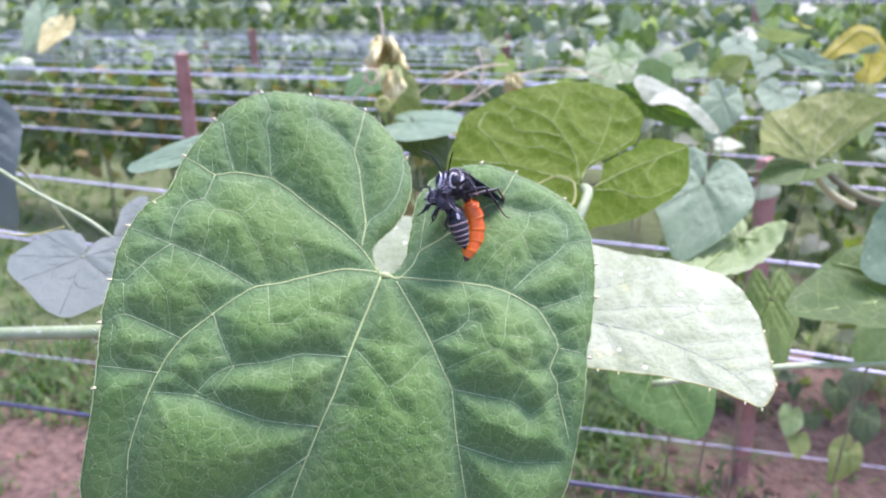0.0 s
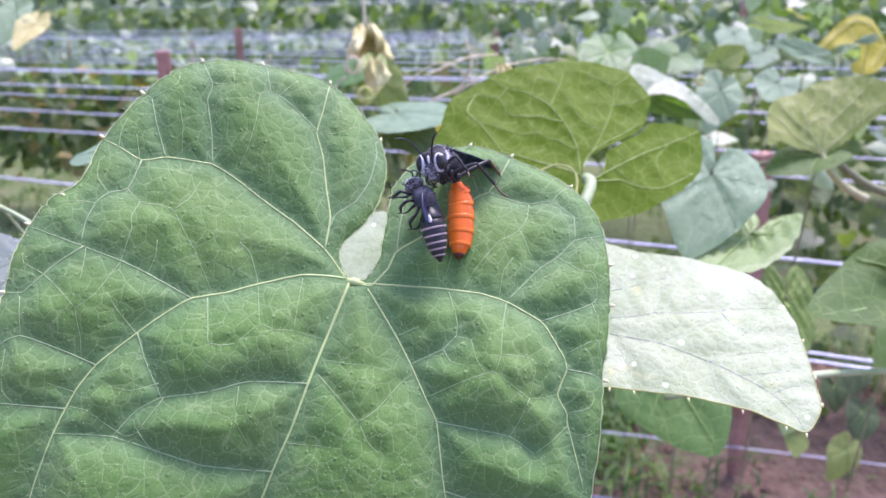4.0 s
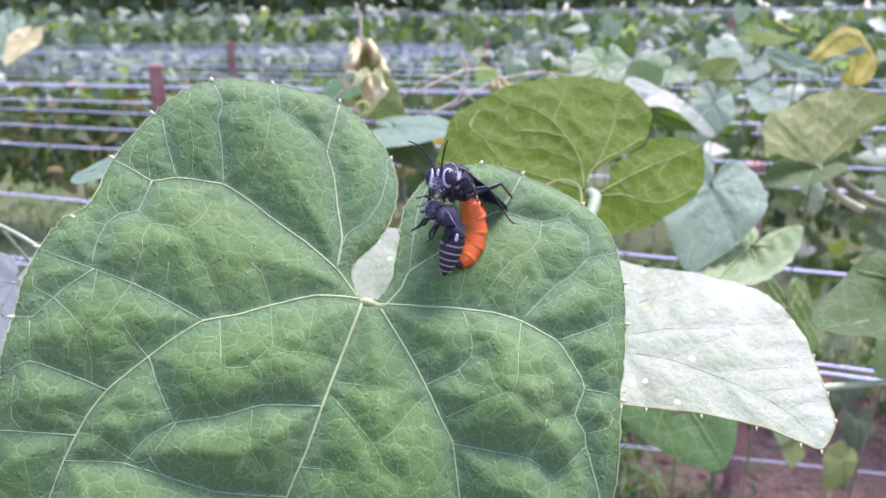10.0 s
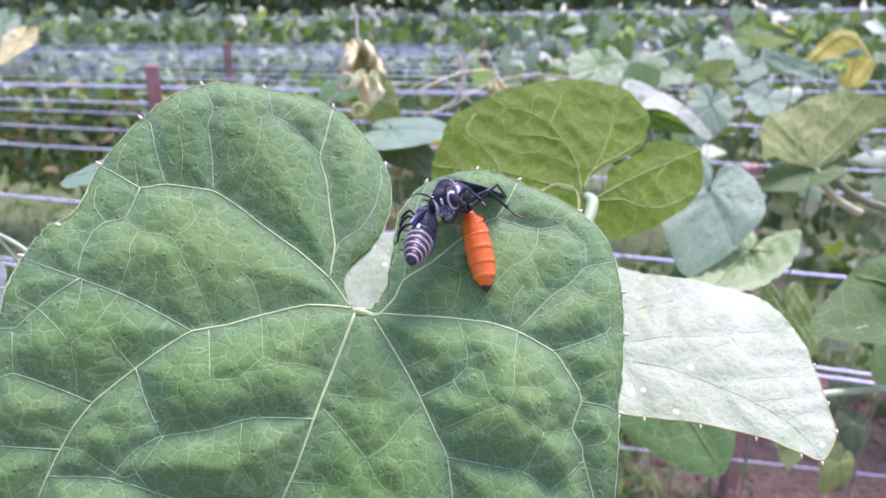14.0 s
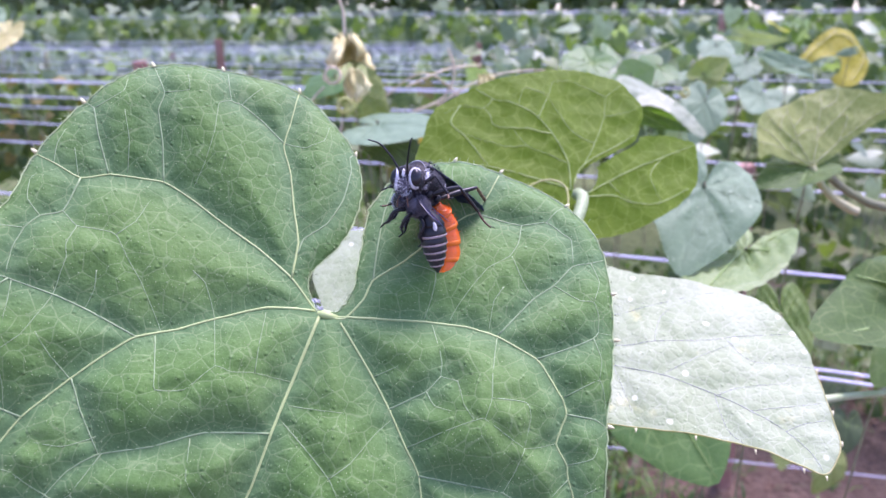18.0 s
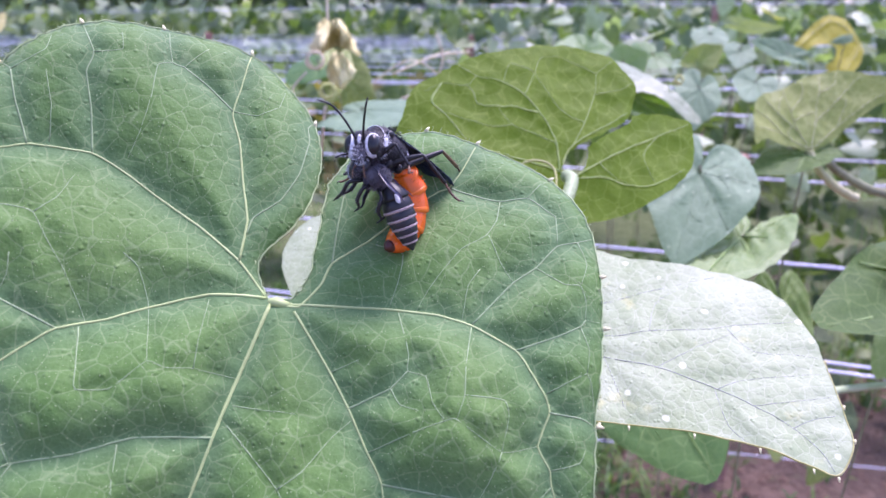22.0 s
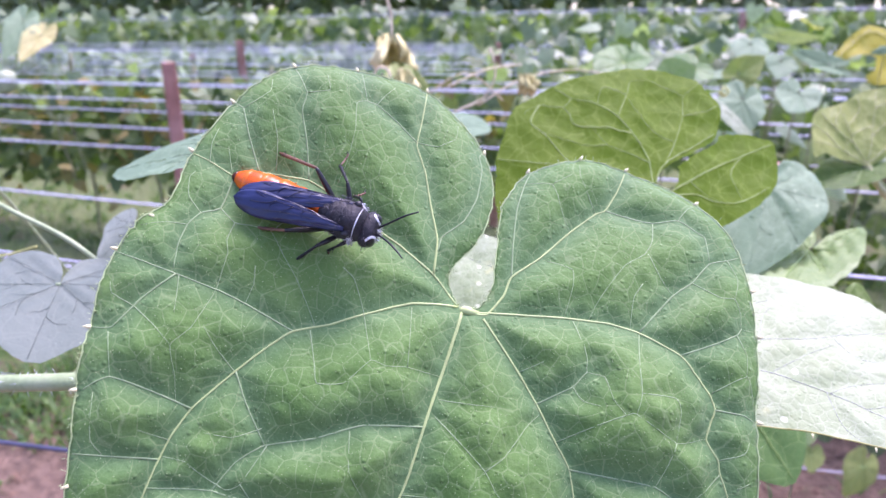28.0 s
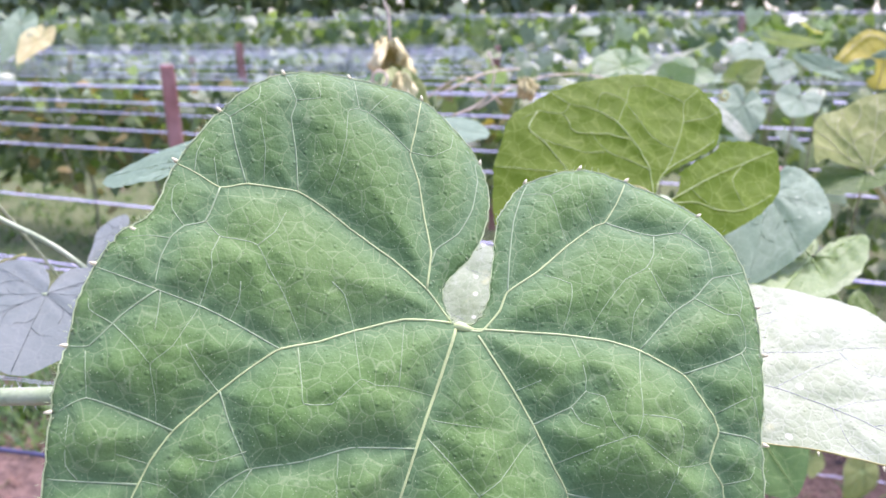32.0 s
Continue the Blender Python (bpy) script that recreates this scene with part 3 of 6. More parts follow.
def big_leaf():
    rng = np.random.default_rng(5)
    thing = tagged(new("gourd_leaf"), "large heart-shaped green gourd leaf with quilted veins, a wasp on it", "leaf", kind="")
    outline = [q for q in spline(OUTLINE + OUTLINE2, 7, True)]
    outline = [q + rng.normal(0, 0.10, 2) for q in outline]
    mains = [angular(v, 5) for v in MAIN_VEINS.values()]
    sides = [angular(v, 4) for v in SIDE_VEINS + SIDE_MORE]
    fines = [angular(v, 4) for v in FINE_VEINS]
    net = cells(rng, (-66, -96), (56, 52), 3.4)
    rim = np.vstack([outline, outline[:1]])

    def height(p):
        d = seg_distance(p, mains)
        e = np.minimum(d, seg_distance(p, sides) + 0.3)
        c = np.minimum(e, seg_distance(p, fines) + 0.25)
        rimd = seg_distance(p, [rim])
        low = np.clip((4 - p[:, 1]) / 26, 0, 1)
        pillow = 1.75 * (1 - np.exp(-(e / 5.6) ** 1.7)) + 0.9 * (1 - np.exp(-(d / 9.0) ** 2)) + 0.62 * (1 - np.exp(-(c / 2.2) ** 1.8)) + 0.12 * (1 - np.exp(-(net(p) / 0.7) ** 2))
        h = dish(p[:, 0], p[:, 1]) + pillow * (0.25 + 0.75 * (1 - np.exp(-(rimd / 4.0) ** 2))) * (1 + 0.45 * low) - 0.3
        h -= 0.9 * np.exp(-(rimd / 1.6) ** 2)
        h += 0.5 * np.sin(p[:, 0] * 0.13 + 1.0) * np.sin(p[:, 1] * 0.11) + 0.05 * np.sin(p[:, 0] * 1.1 + 2 * np.sin(p[:, 1] * 0.5)) * np.sin(p[:, 1] * 0.9 + np.sin(p[:, 0] * 0.7))
        return h

    keep = np.array([q for line in mains + sides + fines for a, b in zip(line[:-1], line[1:]) for q in (a, (np.array(a) + np.array(b)) / 2)])
    pts, tris = triangulated(outline, 0.75, rng, keep)
    h = height(pts)
    top = np.column_stack([pts, h]) / 1000
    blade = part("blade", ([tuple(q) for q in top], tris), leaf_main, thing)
    # blend weight: low along main and side veins, full between them
    tone = blade.data.attributes.new("vein_tint", "FLOAT", "POINT")
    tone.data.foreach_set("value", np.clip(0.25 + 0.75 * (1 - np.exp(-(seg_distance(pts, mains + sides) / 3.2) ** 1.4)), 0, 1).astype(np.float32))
    sol = blade.modifiers.new("thickness", "SOLIDIFY")
    sol.thickness, sol.offset = 0.0004, -1
    for name, line in MAIN_VEINS.items():
        part("vein", surface_vein(line, 0.31 if name == "midrib" else 0.23, height, 8), vein_main_mat, thing, "pale raised main vein")
    for line in SIDE_VEINS + SIDE_MORE:
        part("side_vein", surface_vein(line, 0.17, height), vein_mat, thing)
    for line in FINE_VEINS:
        part("fine_vein", surface_vein(line, 0.095, height, 5, 4), vein_mat, thing)
    # raised bristle bases all over the blade, and the pale hairy rim
    spots = pts[rng.permutation(len(pts))[:9000]] + rng.normal(0, 0.3, (9000, 2))
    spots = spots[seg_distance(spots, mains) > 0.7]
    lift = height(spots)
    verts, faces = [], []
    for (x, y), z in zip(spots, lift):
        r, o = rng.uniform(0.05, 0.105), len(verts)
        for rr, zz in ((1.0, -0.05), (0.75, 0.35 * r), (0.3, 0.6 * r)):
            verts += [((x + r * rr * math.cos(k * 1.2566)) / 1000, (y + r * rr * math.sin(k * 1.2566)) / 1000, (z + zz) / 1000) for k in range(5)]
        for k in range(5):
            a, b = o + k, o + (k + 1) % 5
            faces += [(a, b, b + 5, a + 5), (a + 5, b + 5, b + 10, a + 10)]
        faces.append(tuple(range(o + 10, o + 15)))
    tagged(part("bristles", (verts, faces), bristle_mat, thing, "tiny raised bristle bases"), kind="stuff")
    rh = height(np.array(outline))
    part("margin", tube([(x / 1000, y / 1000, (z + 0.02) / 1000) for (x, y), z in zip(outline, rh)], 0.00011, 5), margin_mat, thing, "thin pale leaf rim")
    fuzz = []
    for k in rng.integers(0, len(outline), 600):
        x, y = outline[k] + rng.normal(0, 0.25, 2)
        d = rng.normal(0, 0.25, 2) + (outline[k] - np.array((0, -10.0))) / np.hypot(*(outline[k] - np.array((0, -10.0)))) * 0.3
        fuzz.append(tube([(x / 1000, y / 1000, rh[k] / 1000), ((x + d[0]) / 1000, (y + d[1]) / 1000, (rh[k] + 0.25) / 1000)], [0.00006, 0.00002], 3))
    tagged(part("rim_hairs", joined(fuzz), margin_mat, thing, "short pale rim hairs"), kind="stuff")
    part("petiole_joint", tube([(0.0, 0.0015, -0.0065), (0.002, 0.0008, -0.0046), (0.0046, -0.0001, -0.0049)], [0.0004, 0.0008, 0.0005], 8), vein_main_mat, thing, "yellow green joint where the veins meet")
    part("petiole", tube(spline([(0.0022, 0.0005, -0.0058), (0.004, -0.004, -0.016), (0.006, -0.03, -0.035), (-0.02, -0.05, -0.05)], 6), 0.0017, 8), stem_mat, thing)
    # tiny pale teeth at the vein ends
    for u, v in ((-24.8, 46.8), (-35.3, 38.6), (-13.4, 47.9), (0.1, 45.7), (-41.8, 29.1), (-52.3, 11.9), (-55.6, 0.2), (-57.2, -8.7), (9.9, 32.1), (18, 27.8), (28.9, 30), (37.5, 26.9), (47.8, 17.4), (51, -1.5), (49.5, -9.6), (45.5, -23.2), (-58.3, -21.6), (-47.3, 17.2)):
        d = Vector((u, v + 5)).normalized()
        z = float(height(np.array([(u, v)]))[0]) - 0.15
        part("tooth", tube([((u - 0.3 * d.x) / 1000, (v - 0.3 * d.y) / 1000, z / 1000), ((u + 0.3 * d.x) / 1000, (v + 0.3 * d.y) / 1000, (z + 0.15) / 1000), ((u + 0.75 * d.x) / 1000, (v + 0.75 * d.y) / 1000, (z + 0.2) / 1000)], [0.00036, 0.00028, 0.00008], 6), tooth_mat, thing)
    thing.matrix_world = LEAF
    return height


leaf_height = big_leaf()


# ---- two more large leaves, close behind ----
def plane_matrix(o, x, y):
    x, y = Vector(x).normalized(), Vector(y)
    n = x.cross(y).normalized()
    m = Matrix((x, n.cross(x), n)).transposed().to_4x4()
    m.translation = o
    return m


def broad_leaf(label, outline, veins, mat, vein_material, m, bend, seed, dome, radius, step=1.3, raised=1.0, extra=None, tubes=True, pucker=0.6):
    rng = np.random.default_rng(seed)
    thing = tagged(new("gourd_leaf"), label, "leaf")
    loop = [q + rng.normal(0, 0.12, 2) for q in spline(outline, 6, True)]
    lines = [spline(v, 5) for v in veins]
    o = np.array(loop)
    net = cells(rng, o.min(0), o.max(0), 9.0)

    def height(p):
        return bend(p[:, 0], p[:, 1]) + dome * (1 - np.exp(-(seg_distance(p, lines) / 3.5) ** 1.5)) + pucker * dome * (1 - np.exp(-(net(p) / 1.6) ** 1.6)) + 0.12 * np.sin(p[:, 0] * 0.9 + 2 * np.sin(p[:, 1] * 0.4)) * np.sin(p[:, 1] * 0.8)

    pts, tris = triangulated(loop, step, rng)
    part("blade", ([tuple(q) for q in np.column_stack([pts, height(pts)]) / 1000], tris), mat, thing)
    for line in veins if tubes else []:
        p = np.array(spline(line, 5))
        r = radius * (1.0 if len(line) > 4 else 0.6)
        h = height(p) + r * 0.5 * raised
        part("vein", tube([(x / 1000, y / 1000, z / 1000) for (x, y), z in zip(p, h)], list(np.linspace(r, r * 0.45, len(p)) / 1000), 6), vein_material, thing)
    if extra:
        extra(thing, height)
    thing.matrix_world = m
    return thing


BACK_OUTLINE = [(1.5, -0.6), (4.3, 0.8), (7.7, 4.7), (9.1, 8.8), (9.2, 10.2), (15.9, 14.2), (25.5, 19.4), (28, 22.4), (37.9, 22.8), (44, 20.9), (47, 19), (46.6, 13.3), (44.2, 4.5), (36.1, -3.2),
                (22.8, -10.2), (12.4, -13.4), (2.3, -15), (-8.9, -22.1), (-25.9, -27.4), (-41.7, -25.5), (-50.4, -13.5), (-52, 1.9), (-50.5, 12.5), (-49.6, 18.8), (-45.9, 27), (-41.9, 35.9),
                (-33.2, 41.5), (-22.5, 46.3), (-9.9, 49), (3.3, 50.9), (14.9, 49.5), (23.8, 45.9), (28.5, 39.1), (30.9, 33), (28.6, 26.5), (24.6, 20.2), (15.4, 14.9), (7.6, 11.4), (1.4, 7.3), (-0.6, 2.2)]
BACK_VEINS = [[(-1.5, 2.2), (-0.6, 11.8), (-2.8, 20.9), (-7.7, 29.7), (-13.5, 35.1), (-21.7, 38.7), (-26.8, 44.4)], [(-7.7, 29.7), (-2.6, 38.4), (0.9, 44.9), (8.6, 45.1)], [(-21.7, 38.7), (-25.2, 35.5), (-32.8, 37.0), (-38.2, 34.5)],
              [(-0.2, 4.2), (2.7, 9.3), (8.0, 13.0), (18.0, 18.2), (25, 22.4)], [(3.7, 9.8), (9.7, 18.8), (15.6, 29.7), (18.4, 38.4)], [(15.6, 29.7), (24.4, 31.4), (30, 34)], [(18.4, 38.4), (25.2, 43.1)], [(18.4, 38.4), (12.3, 42.5), (8.6, 45.1)],
              [(3.1, 0.4), (11.7, 4.6), (23.6, 10.1), (35.8, 14.8), (46.2, 18.6)], [(3.9, -0.3), (12.8, -0.5), (20.3, -3.4), (28.6, -3.1), (40, 2)], [(-0.6, 2.0), (-9.4, 6.1), (-22.2, 11.0), (-33.4, 13.3), (-49.5, 17.8)],
              [(-4.4, 23.3), (-11.9, 25.9), (-16.8, 26.3), (-22.5, 27.9), (-23.6, 32.8), (-25.2, 35.5)], [(-32.8, 37.0), (-36.7, 30.7), (-33.6, 25.5), (-29.1, 16.8), (-27, 12)], [(-0.9, 11.9), (-5.7, 15.7), (-12.9, 19.4), (-16.8, 26.3)],
              [(33.4, 13.7), (27.2, 6.9), (28.6, -3.1)], [(-2.6, 38.4), (-10, 42), (-13.5, 35.1)], [(9.7, 18.8), (3, 24), (-2.6, 38.4)], [(-12.9, 19.4), (-22, 20), (-33.6, 25.5)], [(11.7, 4.6), (14, 1), (20.3, -3.4)]]


def back_petiole(thing, height):
    part("petiole", tube(spline([(0.000, 0.0, 0.001), (-0.0005, -0.004, 0.005), (-0.006, -0.014, 0.008), (-0.012, -0.026, 0.004)], 6), [0.0021, 0.0019, 0.0018], 10), stem_mat, thing, "thick pale green ribbed petiole")
    part("tendril", tube(spline([(-0.022, -0.001, 0.004), (-0.012, 0.003, 0.006), (-0.006, 0.0, 0.007), (-0.007, -0.008, 0.008), (-0.010, -0.010, 0.008)], 8), 0.00035, 6), tendril_mat, thing)


broad_leaf("bright green gourd leaf seen from below with sky shining through", BACK_OUTLINE, BACK_VEINS, leaf_back, vein_back_mat,
           plane_matrix((0.0532, 0.2468, 0.9388), (0.9929, 0.1189, 0.0062), (-0.0799, 0.6265, 0.7753)),
           lambda u, v: -0.0016 * u * u - 0.0012 * v * v + 0.8 * np.sin(u * 0.15) * np.sin(v * 0.12), 11, -0.9, 0.22, extra=back_petiole)

BRIGHT_OUTLINE = [(0.7, 0.4), (-8.4, 6.1), (-20.8, 10.7), (-41.2, 11.9), (-56.5, 5), (-56.8, -6.6), (-47.4, -16.6), (-26.2, -26.2), (-4.7, -28), (14.1, -23.5), (28, -17.5),
                  (39.1, -12.1), (44.1, -9.5), (49.6, -7.2), (55.3, -4.7), (61, -2.9), (66.4, -1.6), (71, -1.4), (75.4, -0.9), (79.2, 0.0), (80.1, 4.1), (79.5, 8.4), (76.1, 14.4),
                  (70.6, 23.6), (64.4, 31.6), (57.3, 37.4), (49.9, 38.9), (39, 36.4), (24.8, 32.6), (11.7, 29.2), (1.7, 23.5), (-2.1, 12.6)]
BRIGHT_VEINS = [[(0, 0), (16, 0.5), (32.7, 2.4), (44.2, 5.7), (54.7, 6.9), (62.5, 6.4), (70.1, 5.1), (75.3, 3.1), (78.6, 0.3)], [(0, 0), (16, 4), (30.3, 7.5), (38.0, 13.3), (47.1, 19.5), (55.6, 26.8), (63.6, 31.6)],
                [(55.3, 6.9), (58.4, 10.9), (64.4, 15.4), (71.2, 20.0)], [(70.1, 5.1), (72.5, 8.6), (76.3, 12.2)], [(62.5, 6.4), (68.3, 10.7), (74.7, 16)], [(32.7, 2.4), (39.7, -4.5), (43.5, -8.6)], [(43.0, 5.2), (48.2, 14.6), (54.9, 24.7)],
                [(0, 0), (12, 8), (24.9, 15.4), (33.2, 24.4), (43.8, 35.7)], [(51.6, 22.6), (58.1, 19.4), (64.9, 22.1), (69.8, 23.6)], [(54.7, 6.9), (60, 0), (64, -1.8)], [(38, 13.3), (36, 22), (40, 30)],
                [(0, 0), (-20, 2), (-50, 2)], [(0, 0), (-20, -12), (-40, -14)], [(0, 0), (12, -10), (26, -12)]]


def bright_teeth(thing, height):
    for u, v in ((39.1, -12.4), (44.1, -9.8), (55.3, -5.1), (66.4, -2), (75.4, -1.3), (79.4, -0.3), (79.8, 8.4), (70.9, 23.8), (76.4, 14.6)):
        z = float(height(np.array([(u, v)]))[0])
        part("tooth", tube([(u / 1000, v / 1000, z / 1000), ((u + 0.2) / 1000, (v - 0.4) / 1000, (z - 0.1) / 1000), ((u + 0.4) / 1000, (v - 0.8) / 1000, (z - 0.2) / 1000)], [0.00025, 0.0002, 0.0001], 6), tooth_mat, thing)
    loop = np.array(spline(BRIGHT_OUTLINE[10:24], 6))
    part("margin", tube([(x / 1000, y / 1000, z / 1000) for (x, y), z in zip(loop, height(loop))], [0.00012, 0.0002, 0.00012], 6), leaf_fade, thing, "yellowed leaf rim")


# most of this leaf's paleness is sky sheen held in its base colour
broad_leaf("pale sheened gourd leaf with light specks, drooping behind the big leaf", BRIGHT_OUTLINE, BRIGHT_VEINS, leaf_bright, vein_bright_mat,
           plane_matrix((0.0208, 0.1981, 0.9187), (0.7704, -0.6158, -0.1653), (0.6201, 0.6632, 0.419)),
           lambda u, v: -0.0016 * (v - 10) ** 2 + 0.4 * np.sin(u * 0.2) + 0.3 + 0.15 * np.sin(u * 0.21 + 0.9 * np.sin(v * 0.2)) * np.sin(v * 0.23 + 0.7 * np.sin(u * 0.13)), 12, 0.6, 0.14, pucker=0.15, extra=bright_teeth, raised=0.2)


# ---- other leaves of the vine, one by one ----
WIRE_Z, SLOPE = 0.70, -0.385
SHAPE = [(0, 1.0), (12, 0.90), (30, 0.80), (50, 0.72), (70, 0.68), (90, 0.66), (110, 0.64), (130, 0.60), (150, 0.54), (165, 0.42), (175, 0.22), (180, 0.07)]


def mid_leaf(j, t, s, mat, label, seed, fold=0.0):
    """Heart-shaped leaf from its joint, its tip and one side point."""
    rng = np.random.default_rng(100 + seed)
    j, t, s = Vector(j), Vector(t), Vector(s)
    y = t - j
    length = y.length
    y = y.normalized()
    x = (s - j) - y * (s - j).dot(y)
    half = x.length
    x = x.normalized()
    n = x.cross(y)
    if n.dot(-j + Vector((0, 0, 1.0))) < 0:
        x, n = -x, -n
    near = 1.0 if (s - j).dot(x) > 0 else -1.0
    cf, sf = math.cos(radians(fold)), math.sin(radians(fold))
    m = Matrix((x, y, n)).transposed().to_4x4()
    m.translation = j
    thing = tagged(new("gourd_leaf"), label, "leaf", "vine leaves")
    na, nr = 60, 12
    wx = half / 0.66
    ph, cup, wave = rng.uniform(0, 6), rng.uniform(-0.10, 0.16), rng.uniform(0.02, 0.05)
    lines = [rng.uniform(-4, 4) + a for a in (0, 42, -42, 85, -85, 132, -132)]

    def at(th, r):
        a = abs((th + 180) % 360 - 180)
        rad = np.interp(a, [q[0] for q in SHAPE], [q[1] for q in SHAPE]) * (1 + 0.035 * math.cos(math.radians(th * 5)) + 0.012 * math.sin(th * 0.9 + ph))
        px, py = rad * r * math.sin(math.radians(th)), rad * r * math.cos(math.radians(th))
        dv = min(abs((th - q + 180) % 360 - 180) for q in lines)
        pucker = (0.007 if mat is leaf_blue else 0.022) * (1 - math.exp(-(math.radians(dv) * r * rad * 9) ** 2)) * (1 if r < 0.97 else 0.3)
        hz = cup * (px * px + py * py) + wave * r * math.sin(math.radians(th * 3) + ph) - 0.08 * max(py, 0) ** 2 + pucker + (0.024 if mat is leaf_pale else 0.012) * math.sin(px * 31 + ph) * math.sin(py * 27)
        if px * near < 0:
            return (px * wx * cf, py * length, hz * length - abs(px) * wx * sf)
        return (px * wx, py * length, hz * length)

    verts, faces = [(0, 0, 0)], []
    for i in range(1, nr + 1):
        verts += [at(-180 + 360 * (k + 0.5) / na, i / nr) for k in range(na)]
    for k in range(na - 1):
        faces.append((0, 1 + k + 1, 1 + k))
    for i in range(nr - 1):
        for k in range(na - 1):
            a, b = 1 + i * na + k, 1 + (i + 1) * na + k
            faces.append((a, a + 1, b + 1, b))
    blade = part("blade", (verts, faces), mat, thing)
    for q in lines:
        pth = [at(q, r) for r in (0.0, 0.25, 0.5, 0.75, 0.96)]
        part("vein", tube([(a, b, c + 0.0003) for a, b, c in pth], [(0.0025 if mat in (leaf_grey, leaf_blue, leaf_sky_white, leaf_fade) else 0.009) * length, 0.003 * length], 5), mat if mat in (leaf_grey, leaf_blue, leaf_sky_white, leaf_fade) else vein_under_mat, thing)
    if j.y < 0.45:
        spread = sorted(lines)
        for q0, q1 in zip(spread[:-1], spread[1:]):
            for a, b, r0, r1 in ((q0, q1, 0.32, 0.72), (q1, q0, 0.45, 0.86)):
                pth = [at(a + (b - a) * k, r0 + (r1 - r0) * k ** 0.8) for k in (0.0, 0.2, 0.42)]
                part("side_vein", tube([(u, v, w + 0.0002) for u, v, w in pth], [0.0035 * length, 0.0018 * length], 4), vein_under_mat if mat in (leaf_pale, leaf_under, leaf_back) else mat, thing)
    foot = Vector((j.x + 0.02, j.y + 0.05, WIRE_Z if j.y > 0.3 else 0.86))
    end = m.inverted() @ foot
    part("petiole", tube(spline([(0, 0, 0), (0.0, -0.02 * length, -0.12 * length), tuple(Vector((0.1 * wx, -0.1 * length, -0.3 * length)).lerp(end, 0.35)), tuple(end)], 4), 0.006 * length + 0.0004, 6), twig_mat if j.y > 0.3 else stem_mat, thing)
    thing.matrix_world = m
    return thing

OLIVE_OUTLINE = [(0.3, -1.1), (-8.6, 3.2), (-19.1, 6.3), (-29.1, 9.8), (-37.0, 7.8), (-34.9, 18.2), (-28.3, 29.6), (-16.8, 38.2), (-1.1, 40.3), (16.8, 45.3), (32.6, 44.2), (46.1, 36.5),
                 (55.7, 27.4), (57.7, 18.7), (44.6, 17.0), (32.5, 12.1), (19.6, 4.9), (8.0, 0.5)]
OLIVE_VEINS = [[(0, 0), (-3.0, 13.2), (-3.4, 25.0), (-1.9, 39)], [(0, 0), (-15.1, 12.2), (-34, 17.5)], [(0, 0), (9.0, 15.7), (18.2, 33.0), (23.5, 44)], [(0, 0), (20.4, 10.5), (40.4, 20), (56, 24)],
               [(-3.0, 13.2), (-12.6, 24.6), (-17.5, 36)], [(9.0, 15.7), (25.7, 26.2), (42, 37)], [(-3.4, 25.0), (8.1, 32.6), (11.3, 43)], [(-15.1, 12.2), (-22, 24), (-29, 29)], [(20.4, 10.5), (30, 24), (25.7, 26.2)],
               [(-3.2, 19), (6, 22), (12.5, 22)], [(-12.6, 24.6), (-8, 32), (-2.5, 35)], [(18.2, 33), (28, 36), (32, 43)], [(-9, 7.3), (-9.5, 13), (-5, 17)]]
broad_leaf("olive green gourd leaf seen from its veined underside", OLIVE_OUTLINE, OLIVE_VEINS, leaf_olive, vein_olive_mat,
           plane_matrix((0.2347, 0.4207, 0.9131), (0.97, 0.2, 0.1), (-0.1, 0.5, 0.85)), lambda u, v: 0.006 * u * u - 0.002 * v * v + 0.9 * np.sin(u * 0.2) * np.sin(v * 0.17), 41, -0.8, 0.42, step=1.5, pucker=0.4)
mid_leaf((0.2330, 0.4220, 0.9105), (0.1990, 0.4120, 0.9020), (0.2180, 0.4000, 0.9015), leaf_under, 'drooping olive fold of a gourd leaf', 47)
mid_leaf((0.1323, 0.3323, 0.9208), (0.112, 0.2972, 0.8957), (0.1561, 0.3265, 0.9193), leaf_grey, 'grey green gourd leaf with pale specks', 1)
mid_leaf((0.1473, 0.3182, 0.8952), (0.1092, 0.2784, 0.887), (0.1423, 0.2813, 0.8954), leaf_pale, 'pale green puckered gourd leaf below the trellis wire', 2)
mid_leaf((0.1668, 0.3127, 0.8638), (0.1647, 0.2917, 0.8336), (0.1793, 0.3035, 0.8524), leaf_pale, 'pale green gourd leaf behind a bright leaf', 3)
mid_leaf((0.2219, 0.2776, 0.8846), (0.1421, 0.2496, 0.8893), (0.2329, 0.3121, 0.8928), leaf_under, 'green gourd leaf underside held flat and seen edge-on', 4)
mid_leaf((0.2168, 0.2854, 0.9074), (0.1797, 0.2713, 0.897), (0.2003, 0.2924, 0.9277), leaf_grey, 'grey green gourd leaf dotted with pale specks', 5)
mid_leaf((0.245, 0.3286, 0.8486), (0.2204, 0.3118, 0.8305), (0.2632, 0.3247, 0.8371), leaf_pale, 'pale gourd leaf hanging in shade', 6)
# the white of this leaf is sky light painted into its colour
DROOP_OUTLINE = [(-38.5, 1.9), (-33.3, 15.9), (-20.7, 22.8), (-6.7, 20.9), (6.0, 11.5), (21.8, 3.7), (33.9, -4.6), (44.4, -15.0), (36.2, -20.1), (23.9, -16.5), (8.7, -10.5), (-4.7, -8.8), (-19.6, -17.0), (-31.9, -10.5)]
